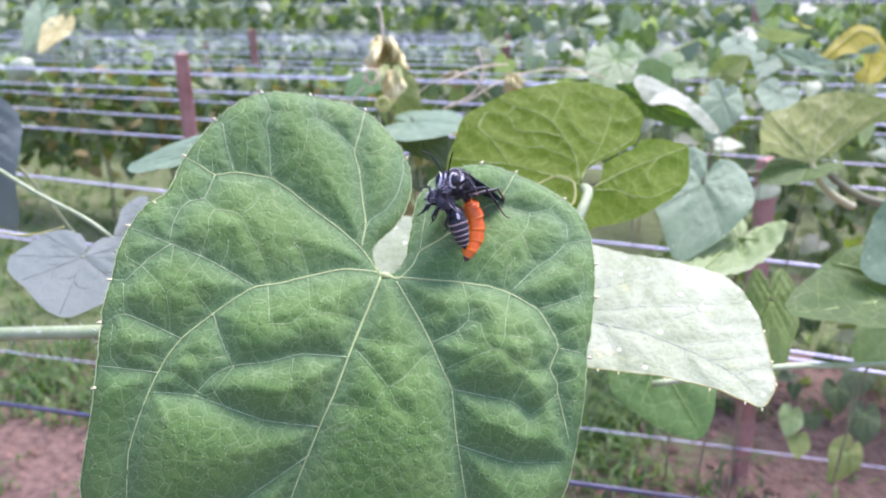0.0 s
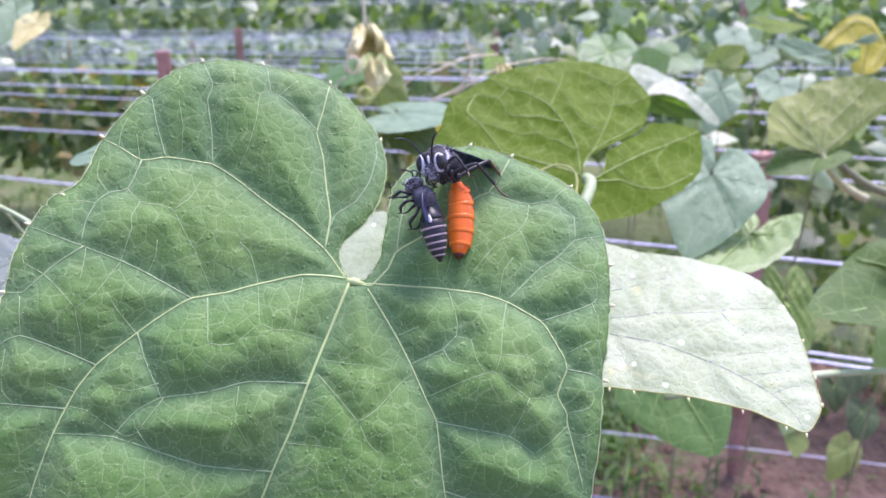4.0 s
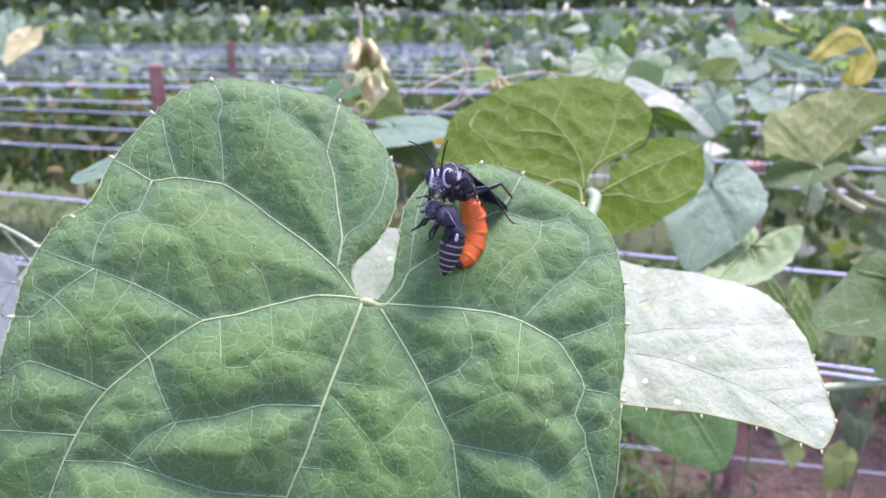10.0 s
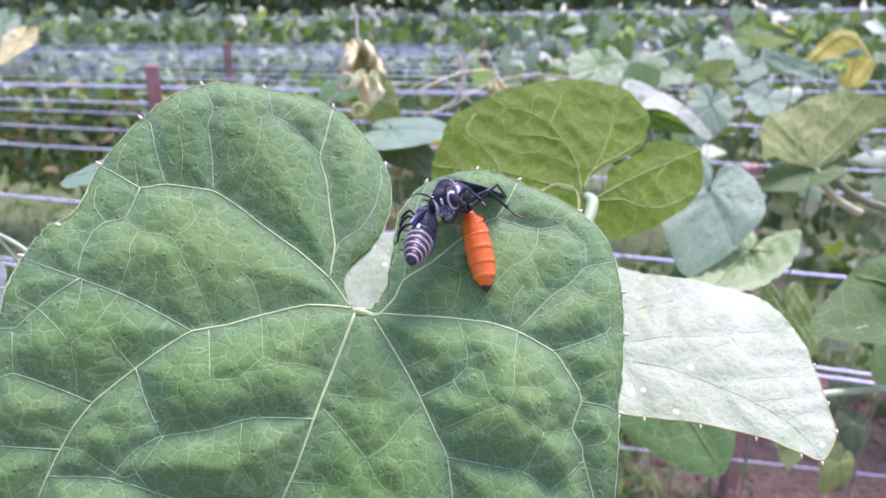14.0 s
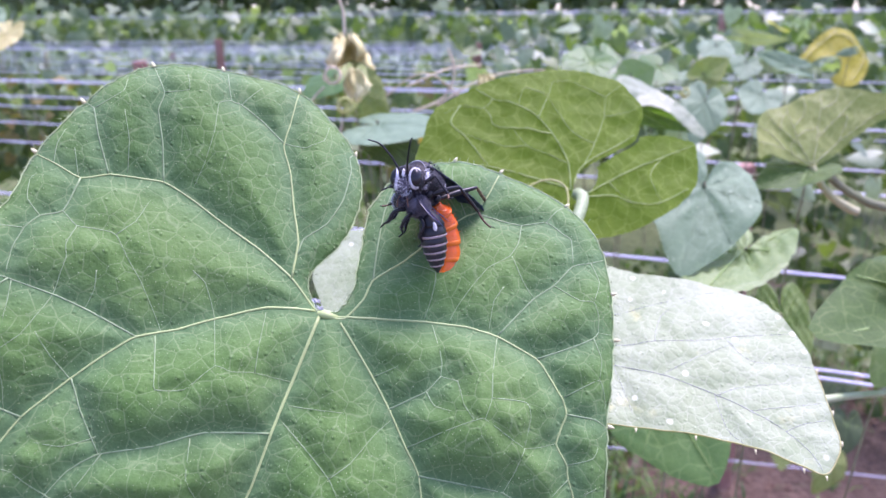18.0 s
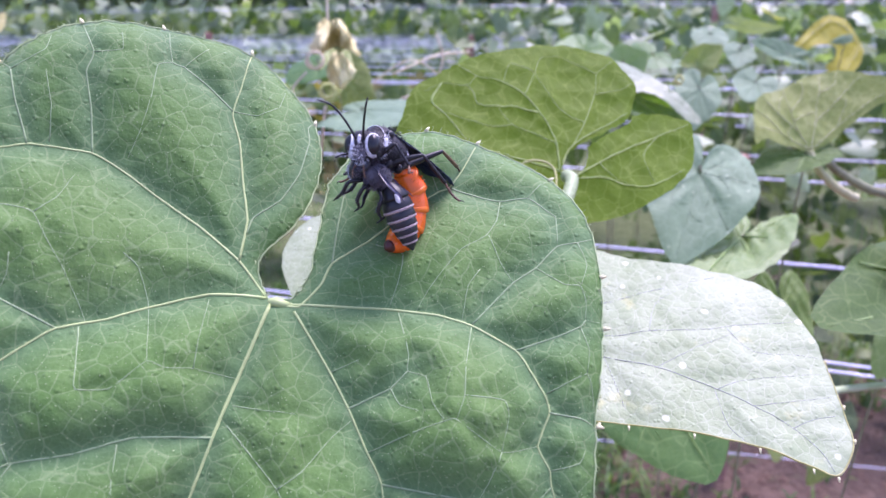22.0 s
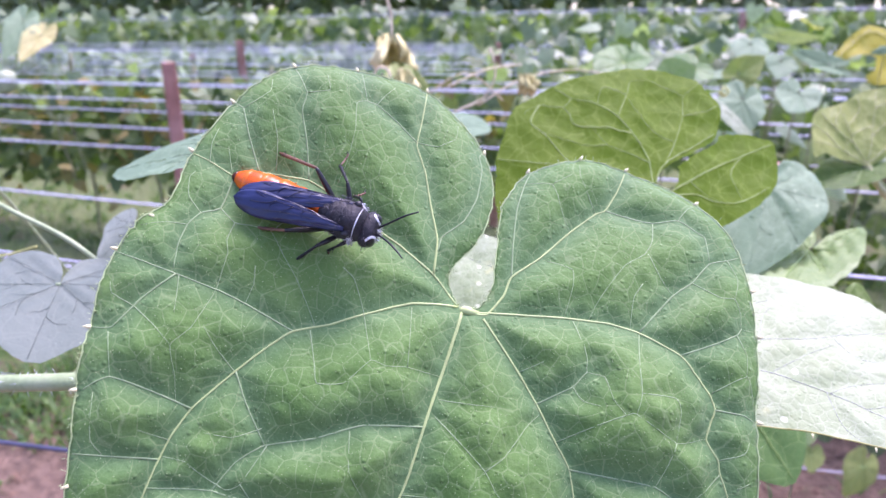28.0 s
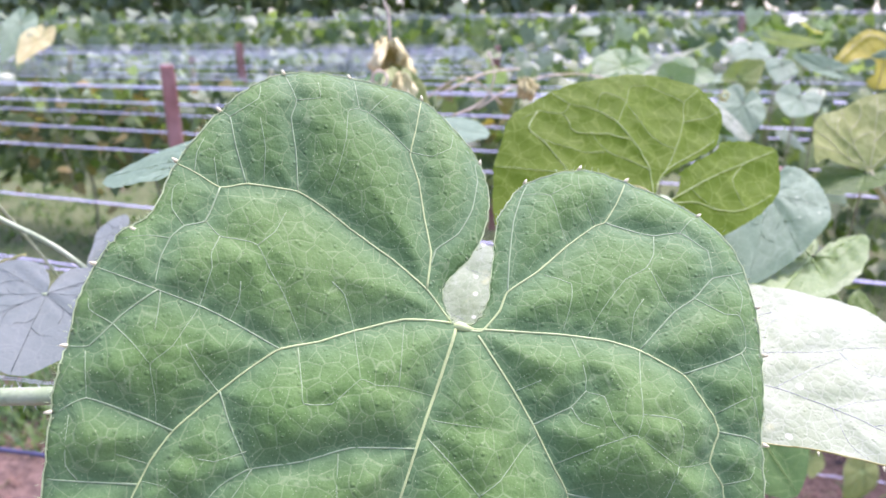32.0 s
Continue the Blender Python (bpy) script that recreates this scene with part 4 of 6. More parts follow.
broad_leaf("curled gourd leaf with a sky-lit white upper side", DROOP_OUTLINE, [[(-36, 4), (-10, 8), (15, -2), (42, -16)], [(-10, 8), (-20, -12)], [(-10, 8), (-8, 20)], [(15, -2), (18, 4)]], leaf_sky_white, vein_bright_mat,
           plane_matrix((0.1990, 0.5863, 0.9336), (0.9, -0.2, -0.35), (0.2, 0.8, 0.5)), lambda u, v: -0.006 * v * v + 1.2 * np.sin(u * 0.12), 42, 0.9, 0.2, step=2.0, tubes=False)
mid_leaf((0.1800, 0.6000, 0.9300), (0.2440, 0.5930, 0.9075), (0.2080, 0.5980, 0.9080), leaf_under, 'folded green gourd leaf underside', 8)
mid_leaf((0.1916, 0.6375, 0.9471), (0.2125, 0.6406, 0.956), (0.168, 0.6406, 0.956), leaf_pale, 'faded cream edged gourd leaf', 9)
YELLOW_OUTLINE = [(-69.9, -10.4), (-41.5, 18.1), (-15.5, 39.4), (10.8, 51.1), (36.2, 43.9), (49.5, 18.9), (50.0, -5.6), (32.8, -34.1), (7.4, -49.7), (-15, -48), (-22, -36), (-7.9, -26.7), (2, -11.7), (0, -1), (-21.8, 1), (-46.8, -8.0)]
broad_leaf("bright yellow ageing gourd leaf with a torn hollow side", YELLOW_OUTLINE, [[(45, 0), (30, 24), (5, 38), (-25, 20), (-60, -8)], [(45, 0), (32, -18), (10, -40)], [(30, 24), (34, 42)], [(5, 38), (10, 50)], [(-25, 20), (-20, 36)]], leaf_yellow, vein_olive_mat,
           plane_matrix((0.6220, 1.0326, 0.9522), (1, 0.1, 0), (0, 0.6, 0.8)), lambda u, v: -0.002 * u * u + 3 * np.sin(u * 0.08) * np.sin(v * 0.07), 43, -2.0, 0.5, step=3.0)
mid_leaf((0.6120, 0.9900, 0.9600), (0.5880, 0.9850, 0.9560), (0.6110, 0.9870, 0.9540), leaf_grey, 'small grey green gourd leaf over a yellow one', 13)
mid_leaf((0.3974, 0.9408, 0.9678), (0.3827, 0.9022, 0.948), (0.4225, 0.9415, 0.9699), leaf_grey, 'grey green gourd leaf lying on the trellis', 14)
mid_leaf((0.4112, 0.8815, 0.9492), (0.3966, 0.8546, 0.9325), (0.4327, 0.881, 0.9479), leaf_grey, 'grey green gourd leaf lying on the trellis', 15)
mid_leaf((0.3761, 0.766, 0.9211), (0.3519, 0.7386, 0.9028), (0.404, 0.766, 0.9211), leaf_grey, 'two lobed grey green gourd leaf', 16)
mid_leaf((0.3015, 0.7334, 0.9185), (0.2825, 0.7005, 0.8844), (0.3258, 0.7324, 0.9156), leaf_grey, 'grey green gourd leaf hanging from a wire', 17)
mid_leaf((0.2843, 0.8281, 0.9477), (0.2608, 0.8031, 0.9366), (0.3114, 0.8252, 0.9394), leaf_mid, 'green gourd leaf in the trellis top', 18)
mid_leaf((0.2662, 0.8815, 0.9492), (0.3272, 0.8913, 0.9777), (0.2991, 0.8985, 0.9678), leaf_sky_white, 'narrow pale gourd leaf turned edge-on', 19)
mid_leaf((0.4863, 1.0502, 0.9786), (0.5141, 0.9946, 0.9705), (0.4778, 1.0544, 0.9905), leaf_sky_white, 'pale sky-lit gourd leaf', 20)
mid_leaf((0.5327, 1.0557, 0.9945), (0.5427, 1.0306, 0.9829), (0.5201, 1.0585, 1.0025), leaf_fade, 'pale green gourd leaf', 21)
mid_leaf((0.2325, 0.9341, 0.9484), (0.1981, 0.8693, 0.9139), (0.1945, 0.9366, 0.9556), leaf_mid, 'large green gourd leaf above the wires', 22)
mid_leaf((0.2615, 0.9886, 0.9531), (0.2667, 0.923, 0.916), (0.2855, 0.9899, 0.9569), leaf_mid, 'green gourd leaf above the wires', 23)
mid_leaf((0.335, 0.8248, 0.9381), (0.3654, 0.8314, 0.9573), (0.3282, 0.8303, 0.9541), leaf_olive, 'olive green gourd leaf on the trellis', 24)
mid_leaf((0.3261, 0.8459, 0.9379), (0.3485, 0.8244, 0.9369), (0.3305, 0.8688, 0.9431), leaf_grey, 'flat grey green gourd leaf', 25)
mid_leaf((0.4707, 0.8799, 0.9445), (0.4106, 0.8637, 0.959), (0.4835, 0.8938, 0.9541), leaf_grey, 'long grey green gourd leaf lying flat', 26)
mid_leaf((-0.0523, 0.5141, 0.9574), (-0.0712, 0.5005, 0.9484), (-0.0588, 0.5375, 0.9639), leaf_mid, 'green gourd leaf below withered shoots', 27)
mid_leaf((-0.0397, 0.5141, 0.9574), (-0.0413, 0.4863, 0.938), (-0.0291, 0.5128, 0.9534), leaf_olive, 'olive gourd leaf with withered rim', 28)
mid_leaf((-0.0422, 0.5661, 0.9480), (-0.0180, 0.5385, 0.9250), (-0.0490, 0.5609, 0.9302), leaf_olive, 'olive gourd leaf underside with folded edge', 29)
mid_leaf((-0.0214, 0.4736, 0.9318), (0.0179, 0.4639, 0.9343), (-0.0061, 0.5275, 0.9349), leaf_grey, 'grey green leaf seen nearly edge-on', 30)
mid_leaf((-0.0222, 0.5346, 0.9175), (-0.0295, 0.5304, 0.9020), (-0.0358, 0.5337, 0.9115), leaf_back, 'small bright round gourd leaf', 31)
mid_leaf((-0.0155, 0.4697, 0.9205), (0.0043, 0.4528, 0.902), (0.0065, 0.4784, 0.915), leaf_shade_tint, 'dark shaded gourd leaf', 32)
mid_leaf((-0.0863, 0.2487, 0.9543), (-0.1215, 0.2551, 0.9483), (-0.1066, 0.278, 0.9534), leaf_grey, 'grey green gourd leaf with yellowed tip', 33)
mid_leaf((-0.1204, 0.2119, 0.9242), (-0.1163, 0.1875, 0.9149), (-0.1401, 0.2016, 0.925), leaf_blue, 'blue grey gourd leaf facing the sky', 34)
mid_leaf((-0.2062, 0.2994, 0.9481), (-0.1867, 0.2725, 0.9161), (-0.1766, 0.2805, 0.9393), leaf_blue, 'blue grey gourd leaf', 35)
mid_leaf((-0.1356, 0.2918, 0.9180), (-0.1328, 0.2628, 0.9163), (-0.1291, 0.2751, 0.9122), leaf_blue, 'small blue grey gourd leaf', 36)
mid_leaf((-0.7183, 1.2718, 1.0078), (-0.7175, 1.2015, 0.957), (-0.698, 1.2652, 0.9886), leaf_grey, 'hanging grey green leaf by the trellis', 37)
mid_leaf((-0.6879, 1.2636, 0.9839), (-0.6932, 1.1967, 0.9432), (-0.6676, 1.2603, 0.9743), leaf_fade, 'curled pale leaf by the trellis', 38)
mid_leaf((0.0933, 0.2593, 0.8600), (0.1060, 0.2365, 0.8355), (0.1280, 0.2433, 0.8440), leaf_mid, 'green puckered gourd leaf hanging below a bright leaf', 39)
mid_leaf((0.6241, 1.0377, 0.3277), (0.6108, 1.0169, 0.2982), (0.6443, 1.032, 0.3114), leaf_pale, 'small pale gourd leaf near the bare soil', 40)
mid_leaf((0.6362, 1.0235, 0.2865), (0.6269, 1.0038, 0.2602), (0.6565, 1.0189, 0.2731), leaf_olive, 'small yellow green gourd leaf near the bare soil', 41)
mid_leaf((0.7133, 0.9986, 0.2758), (0.6796, 0.9728, 0.2315), (0.7282, 0.987, 0.2419), leaf_olive, 'yellow edged gourd leaf near the bare soil', 42)
# low leaves; the dark ones have their shade in the base colour
mid_leaf((0.687, 1.0799, 0.2967), (0.6923, 1.0716, 0.2727), (0.7113, 1.0764, 0.2867), leaf_shade_tint, 'small dark gourd leaf near the soil', 43)
mid_leaf((0.7767, 1.1067, 0.3745), (0.7684, 1.0821, 0.334), (0.8063, 1.0998, 0.3546), leaf_shade_tint, 'dark shaded gourd leaf hanging low', 44)
mid_leaf((0.7873, 1.0809, 0.2997), (0.7789, 1.0535, 0.2508), (0.8189, 1.0723, 0.2747), leaf_shade_tint, 'dark shaded gourd leaf hanging low', 45)
mid_leaf((0.7639, 1.1402, 0.3184), (0.7645, 1.1155, 0.2773), (0.7946, 1.1331, 0.2976), leaf_shade_tint, 'dark shaded gourd leaf hanging low', 46)


# ---- stems, tendrils, fruit ----
def strand(name, label, category, path, radius, mat, sides=8, n=8, hairs=0):
    thing = tagged(part(name, tube(spline(path, n), radius, sides), mat), label, category)
    if hairs:
        rng = np.random.default_rng(3)
        p = [Vector(q) for q in spline(path, 60)]
        out = []
        for _ in range(hairs):
            q = p[rng.integers(len(p))]
            d = Vector(rng.normal(0, 1, 3)).normalized()
            r = radius if isinstance(radius, float) else radius[0]
            out.append(tube([q + d * r * 0.8, q + d * (r + 0.0016)], [0.00012, 0.00003], 3))
        part("hairs", joined(out), silver_mat, thing, "fine pale bristles")
    return thing


strand("climbing_vine", "pale green bristly vine stem passing behind the big leaf", "vine", [(-0.20, 0.195, 0.902), (-0.142, 0.19, 0.9063), (-0.103, 0.183, 0.9105), (-0.05, 0.19, 0.909), (0.0, 0.21, 0.90)], 0.0021, stem_mat, 12, 8, 260)
strand("climbing_vine", "thin green vine stem beside a bright leaf", "vine", [(0.08, 0.225, 0.868), (0.13, 0.229, 0.873), (0.16, 0.25, 0.862), (0.2, 0.273, 0.85), (0.26, 0.30, 0.84)], 0.0013, stem_mat, 10)
strand("climbing_vine", "thick curved pale petiole of an olive leaf", "vine", [(0.2347, 0.4205, 0.9125), (0.2386, 0.4176, 0.9041), (0.2462, 0.4146, 0.8954), (0.2562, 0.4122, 0.8889), (0.2612, 0.4114, 0.8869)], [0.0016, 0.0021, 0.0026, 0.0024], petiole_mat, 10)
strand("climbing_vine", "grey brown jointed vine stem on the wire", "vine", [(0.19, 0.436, 0.903), (0.215, 0.433, 0.905), (0.2330, 0.431, 0.913), (0.2457, 0.4296, 0.9091), (0.256, 0.4264, 0.9001), (0.2679, 0.4236, 0.8928), (0.2817, 0.4215, 0.8875), (0.33, 0.43, 0.878)], [0.0012, 0.0018, 0.0024, 0.0026, 0.003], twig_mat, 10)
strand("vine_shoot", "thin young green shoot in front of the grass", "stem", [(-0.19, 0.26, 0.955), (-0.158, 0.25, 0.938), (-0.135, 0.245, 0.927), (-0.118, 0.24, 0.915)], 0.0008, stem_mat, 8)
strand("vine_shoot", "thin young green shoot in front of the grass", "stem", [(-0.185, 0.255, 0.921), (-0.165, 0.252, 0.919), (-0.148, 0.25, 0.923)], 0.0004, tendril_mat, 6)


def coil(name, label, centre, radius, turns, wire, mat, axis=(0.2, -1, 0.2), growth=0.35):
    a = Vector(axis).normalized()
    u = a.cross(Vector((0, 0, 1))).normalized()
    v = a.cross(u)
    pts = []
    for i in range(int(turns * 18) + 1):
        w = 2 * math.pi * i / 18
        r = radius * (1 - growth * i / (turns * 18))
        pts.append(Vector(centre) + u * r * math.cos(w) + v * r * math.sin(w) + a * (i * wire * 0.12))
    return tagged(part(name, tube(pts, wire, 6), mat), label, "tendril")


coil("tendril", "coiled pale yellow tendril on withered shoot", (-0.042, 0.472, 0.944), 0.0055, 2.4, 0.0005, tendril_mat)
coil("tendril", "coiled cream tendril on withered shoot", (-0.050, 0.482, 0.962), 0.006, 2.2, 0.0005, dry_mat)


def withered(centre, size, tall, seed, label):
    """Dried leaf, curled up into a crumpled, hollow roll."""
    rng = np.random.default_rng(seed)
    verts, faces = [], []
    nu, nv = 34, 18
    ph = rng.uniform(0, 6, 4)
    for i in range(nv + 1):
        s = i / nv
        for k in range(nu + 1):
            a = 5.4 * k / nu
            r = size * (0.25 + 0.75 * math.sin(math.pi * (0.12 + 0.8 * s))) * (1 + 0.28 * math.sin(3 * a + ph[0] + 5 * s) + 0.18 * math.sin(7 * a + ph[1] - 9 * s) + 0.10 * math.sin(13 * a + 17 * s + ph[2]))
            verts.append((r * math.cos(a) + 0.3 * size * math.sin(4 * s + ph[3]), r * math.sin(a), tall * (s - 0.5) + 0.12 * tall * math.sin(5 * a + ph[2])))
    for i in range(nv):
        for k in range(nu):
            o = i * (nu + 1) + k
            faces.append((o, o + 1, o + nu + 2, o + nu + 1))
    thing = tagged(part("withered_leaf", (verts, faces), withered_mat), label, "leaf")
    sol = thing.modifiers.new("thickness", "SOLIDIFY")
    sol.thickness = 0.0004
    thing.matrix_world = pose(*centre, rng.uniform(-15, 15), rng.uniform(-15, 15), rng.uniform(0, 360))


withered((-0.0494, 0.5840, 0.9660), 0.0135, 0.034, 1, "cream withered gourd leaf curled up on a wire")
withered((-0.0560, 0.5800, 0.9530), 0.0080, 0.018, 5, "crumpled cream leaf below a withered one")
withered((-0.036, 0.486, 0.955), 0.007, 0.018, 2, "small cream dried leaf curled on the shoot")
withered((0.062, 0.62, 0.945), 0.008, 0.016, 3, "small dry cream leaf among the wires")
coil("tendril", "small ring of yellow green tendril", (0.262, 0.692, 0.931), 0.0045, 1.6, 0.0011, tendril_mat)
for path, r in (([(-0.044, 0.47, 0.935), (-0.047, 0.475, 0.918), (-0.05, 0.48, 0.90)], 0.0014), ([(-0.055, 0.48, 0.955), (-0.064, 0.478, 0.945), (-0.060, 0.475, 0.935), (-0.052, 0.472, 0.93)], 0.0012),
                ([(-0.045, 0.52, 0.985), (-0.045, 0.52, 1.0), (-0.048, 0.52, 1.01)], 0.0016), ([(-0.005, 0.60, 0.945), (0.03, 0.62, 0.958), (0.06, 0.64, 0.96)], 0.0015),
                ([(0.0, 0.60, 0.925), (0.025, 0.61, 0.935), (0.035, 0.61, 0.955), (0.03, 0.61, 0.975)], 0.0016), ([(0.02, 0.60, 0.93), (0.06, 0.62, 0.95), (0.11, 0.65, 0.955), (0.16, 0.68, 0.945)], 0.0013),
                ([(0.16, 0.62, 0.945), (0.155, 0.6, 0.93), (0.148, 0.58, 0.915), (0.15, 0.58, 0.90)], 0.003), ([(-0.03, 0.62, 0.93), (0.01, 0.62, 0.955), (0.045, 0.64, 0.93)], 0.0012)):
    strand("dry_shoot", "dry cream vine shoot among the wires", "stem", path, r * 0.6, dry_mat, 6, 6)


def gourd(o, tip, radius):
    o, tip = Vector(o), Vector(tip)
    return tagged(part("gourd_fruit", tube([o.lerp(tip, k / 12) for k in range(13)], [0.15 * radius, 0.7 * radius, 0.95 * radius, radius, radius, 0.85 * radius, 0.5 * radius, 0.05 * radius], 14), fruit_mat), "young pale green gourd fruit hanging from a wire", "gourd")


gourd((-1.840, 3.11, 0.825), (-1.945, 3.083, 0.735), 0.048)


# ---- trellis: wires in a level sheet, posts ----

def wire(y0, r, mat=wire_mat, z=WIRE_Z, label="thin pale blue trellis wire stretched level", x0=-16.0, x1=9.0, sag=0.012, slope=SLOPE):
    pts = []
    for k in range(41):
        x = x0 + (x1 - x0) * k / 40
        pts.append((x, y0 + slope * x, z - sag * math.sin(x * 1.3 + y0 * 7)))
    return tagged(part("trellis_wire", tube(pts, r, 6), mat), label, "wire", "trellis wires")


wire(0.400, 0.0017, cable_mat, label="dark violet trellis cable close to the leaf", sag=0.0, slope=-0.22)
for y0 in (0.700, 0.682):
    wire(y0, 0.0013, sag=0.0)
for y0 in (1.000, 1.51, 1.815, 2.27):
    wire(y0, 0.0014 + 0.0005 * y0, sag=0.004)
for y0 in (1.69, 2.27, 2.33, 2.72, 3.15, 3.6, 4.1, 4.6, 5.2, 5.9, 6.8, 8.0):
    wire(y0, 0.0016 + 0.0004 * y0, z=0.80, label="pale blue trellis wire of the upper layer", sag=0.004)
for y0 in (5.0, 5.6, 6.3, 7.2, 8.4, 9.8, 11.5):
    wire(y0 + 2, 0.0016, z=1.14 + 0.02 * (y0 - 5), label="pale blue trellis wire of the far top layer", sag=0.02)
for y0 in (3.9, 4.4, 5.0, 5.7, 6.5, 7.5, 8.8):
    wire(y0, 0.0022, z=0.87, label="pale blue trellis wire of the far layer", sag=0.006)
wire(1.43, 0.0012, z=0.09, label="thin wire strung low between the posts", sag=0.0, slope=-0.24)


def post(x, y, lean, width, top, label):
    """Red-oxide post of two flat faces with a worn, uneven edge."""
    rng = np.random.default_rng(int(abs(x) * 100 + y * 10))
    thing = tagged(new("trellis_post"), label, "post", "trellis posts")
    w = width / 2
    prof = [(-w, -w * 0.7), (w, -w * 0.7), (w * 0.95, w * 0.7), (-w, w * 0.7)]
    verts, faces = [], []
    n = 14
    for i in range(n + 1):
        z = -0.1 + (top + 0.1) * i / n
        for a, b in prof:
            verts.append((a + rng.normal(0, 0.0012), b + rng.normal(0, 0.0012), z))
    for i in range(n):
        for k in range(4):
            faces.append((i * 4 + k, i * 4 + (k + 1) % 4, i * 4 + 4 + (k + 1) % 4, i * 4 + 4 + k))
    faces.append(tuple(range(n * 4, n * 4 + 4)))
    body = part("shaft", (verts, faces), post_mat, thing, smooth=False)
    bev = body.modifiers.new("edge", "BEVEL")
    bev.width, bev.segments = 0.004, 2
    for z in (top * 0.22, top * 0.62):
        part("tie", tube([(w * 1.06 * math.cos(a), w * 0.78 * math.sin(a), z + 0.002 * math.sin(a)) for a in np.linspace(0, 6.2, 20)], 0.0016, 5), twig_mat, thing, "wire tie round the post")
    thing.matrix_world = pose(x, y, 0, 0, lean, 20)
    return thing


post(0.685, 1.291, -5.0, 0.036, 0.75, "reddish brown square trellis post standing in bare soil")
post(-0.572, 1.50, 0.5, 0.030, 0.93, "reddish trellis post wrapped at the top")
post(0.306, 3.435, 0, 0.042, 0.93, "reddish trellis post farther back")
post(-0.937, 3.45, 0, 0.036, 0.95, "reddish trellis post farther back")
post(0.86, 1.95, -3, 0.036, 0.80, "reddish trellis post behind the leaves")
post(-1.9, 5.6, 0, 0.045, 0.82, "reddish trellis post far back")
post(2.2, 5.0, 0, 0.045, 1.1, "reddish trellis post far back")


# ---- ground ----
def ground():
    n = 90
    verts, faces = [], []
    xs = np.concatenate([-np.geomspace(150, 3, 18), np.linspace(-2.9, 2.9, n), np.geomspace(3, 150, 18)])
    ys = np.concatenate([-np.geomspace(80, 1, 10), np.linspace(0.0, 5.0, n), np.geomspace(5.2, 300, 22)])
    for y in ys:
        for x in xs:
            z = 0.0
            if abs(x) < 3 and 0 < y < 5:
                z = 0.018 * noise.noise((x * 3, y * 3, 0)) + 0.012 * noise.noise((x * 11, y * 11, 2)) + 0.006 * noise.noise((x * 31, y * 31, 5))
            verts.append((x, y, z))
    w = len(xs)
    for i in range(len(ys) - 1):
        for k in range(w - 1):
            faces.append((i * w + k, i * w + k + 1, i * w + w + k + 1, i * w + w + k))
    return tagged(part("ground", (verts, faces), ground_mat), "red brown soil with mossy green patches", "ground", kind="structure")


ground()


def grass(count, rng, region, label, size=0.11):
    verts, faces = [], []
    for _ in range(count):
        x, y = region(rng)
        tuft = rng.integers(5, 10)
        for _ in range(tuft):
            a = rng.uniform(0, 6.28)
            l = size * rng.uniform(0.4, 1.1)
            bx, by = x + rng.normal(0, 0.018), y + rng.normal(0, 0.018)
            dx, dy = math.cos(a), math.sin(a)
            w = rng.uniform(0.002, 0.004)
            o = len(verts)
            for s, h in ((0.0, 0.0), (0.35, 0.55), (0.9, 0.7)):
                ww = w * (1 - s * 0.6)
                cx, cy, cz = bx + dx * l * s * 0.8, by + dy * l * s * 0.8, h * l
                verts += [(cx - dy * ww, cy + dx * ww, cz), (cx + dy * ww, cy - dx * ww, cz)]
            verts.append((bx + dx * l, by + dy * l, 0.55 * l))
            faces += [(o, o + 1, o + 3, o + 2), (o + 2, o + 3, o + 5, o + 4), (o + 4, o + 5, o + 6)]
    return tagged(part("grass", (verts, faces), grass_mat), label, "grass", kind="stuff")


def green_strip(rng):
    while True:
        x, y = rng.uniform(-2.6, 2.6), 1.5 + abs(rng.normal(0.25, 0.55))
        if noise.noise((x * 1.7, y * 1.7, 7)) > -0.15 - (0.25 if 1.6 < y < 2.0 else 0) and not (0.25 < x < 1.2 and y < 2.0):
            return x, y


def near_tuft(rng):
    return rng.normal(0.36, 0.09), rng.normal(1.55, 0.16)


def near_bits(rng):
    return rng.uniform(-1.3, 1.2), rng.uniform(1.15, 1.6)


G = np.random.default_rng(21)
grass(1500, G, green_strip, "short green grass between the rows", 0.085)
grass(170, G, near_tuft, "tuft of fresh green grass by the post", 0.12)
grass(60, G, near_bits, "scattered small weeds on bare soil", 0.05)
grass(1400, G, lambda r: (r.uniform(-4.5, 0.2), r.uniform(2.0, 5.5)), "short green grass farther back", 0.07)


def clods(count):
    rng = np.random.default_rng(31)
    out = []
    for _ in range(count):
        x, y = rng.uniform(-1.5, 1.6), rng.uniform(1.05, 1.9)
        r = rng.uniform(0.004, 0.016)
        v = [(x + r * math.cos(a) * rng.uniform(0.7, 1.2), y + r * math.sin(a) * rng.uniform(0.7, 1.2), 0.0) for a in np.linspace(0, 5.2, 6)]
        v += [(x + 0.5 * r * math.cos(a), y + 0.5 * r * math.sin(a), r * rng.uniform(0.5, 0.9)) for a in np.linspace(0, 5.2, 6)]
        f = [(k, (k + 1) % 6, 6 + (k + 1) % 6, 6 + k) for k in range(6)] + [tuple(range(6, 12))]
        out.append((v, f))
    return tagged(part("soil_clods", joined(out), soil_mat), "loose crumbs of red brown soil", "soil", kind="stuff")


clods(900)


# ---- foliage of the field ----
HEART = [(0.0, 1.0), (0.30, 0.62), (0.50, 0.22), (0.50, -0.12), (0.30, -0.32), (0.09, -0.22)]


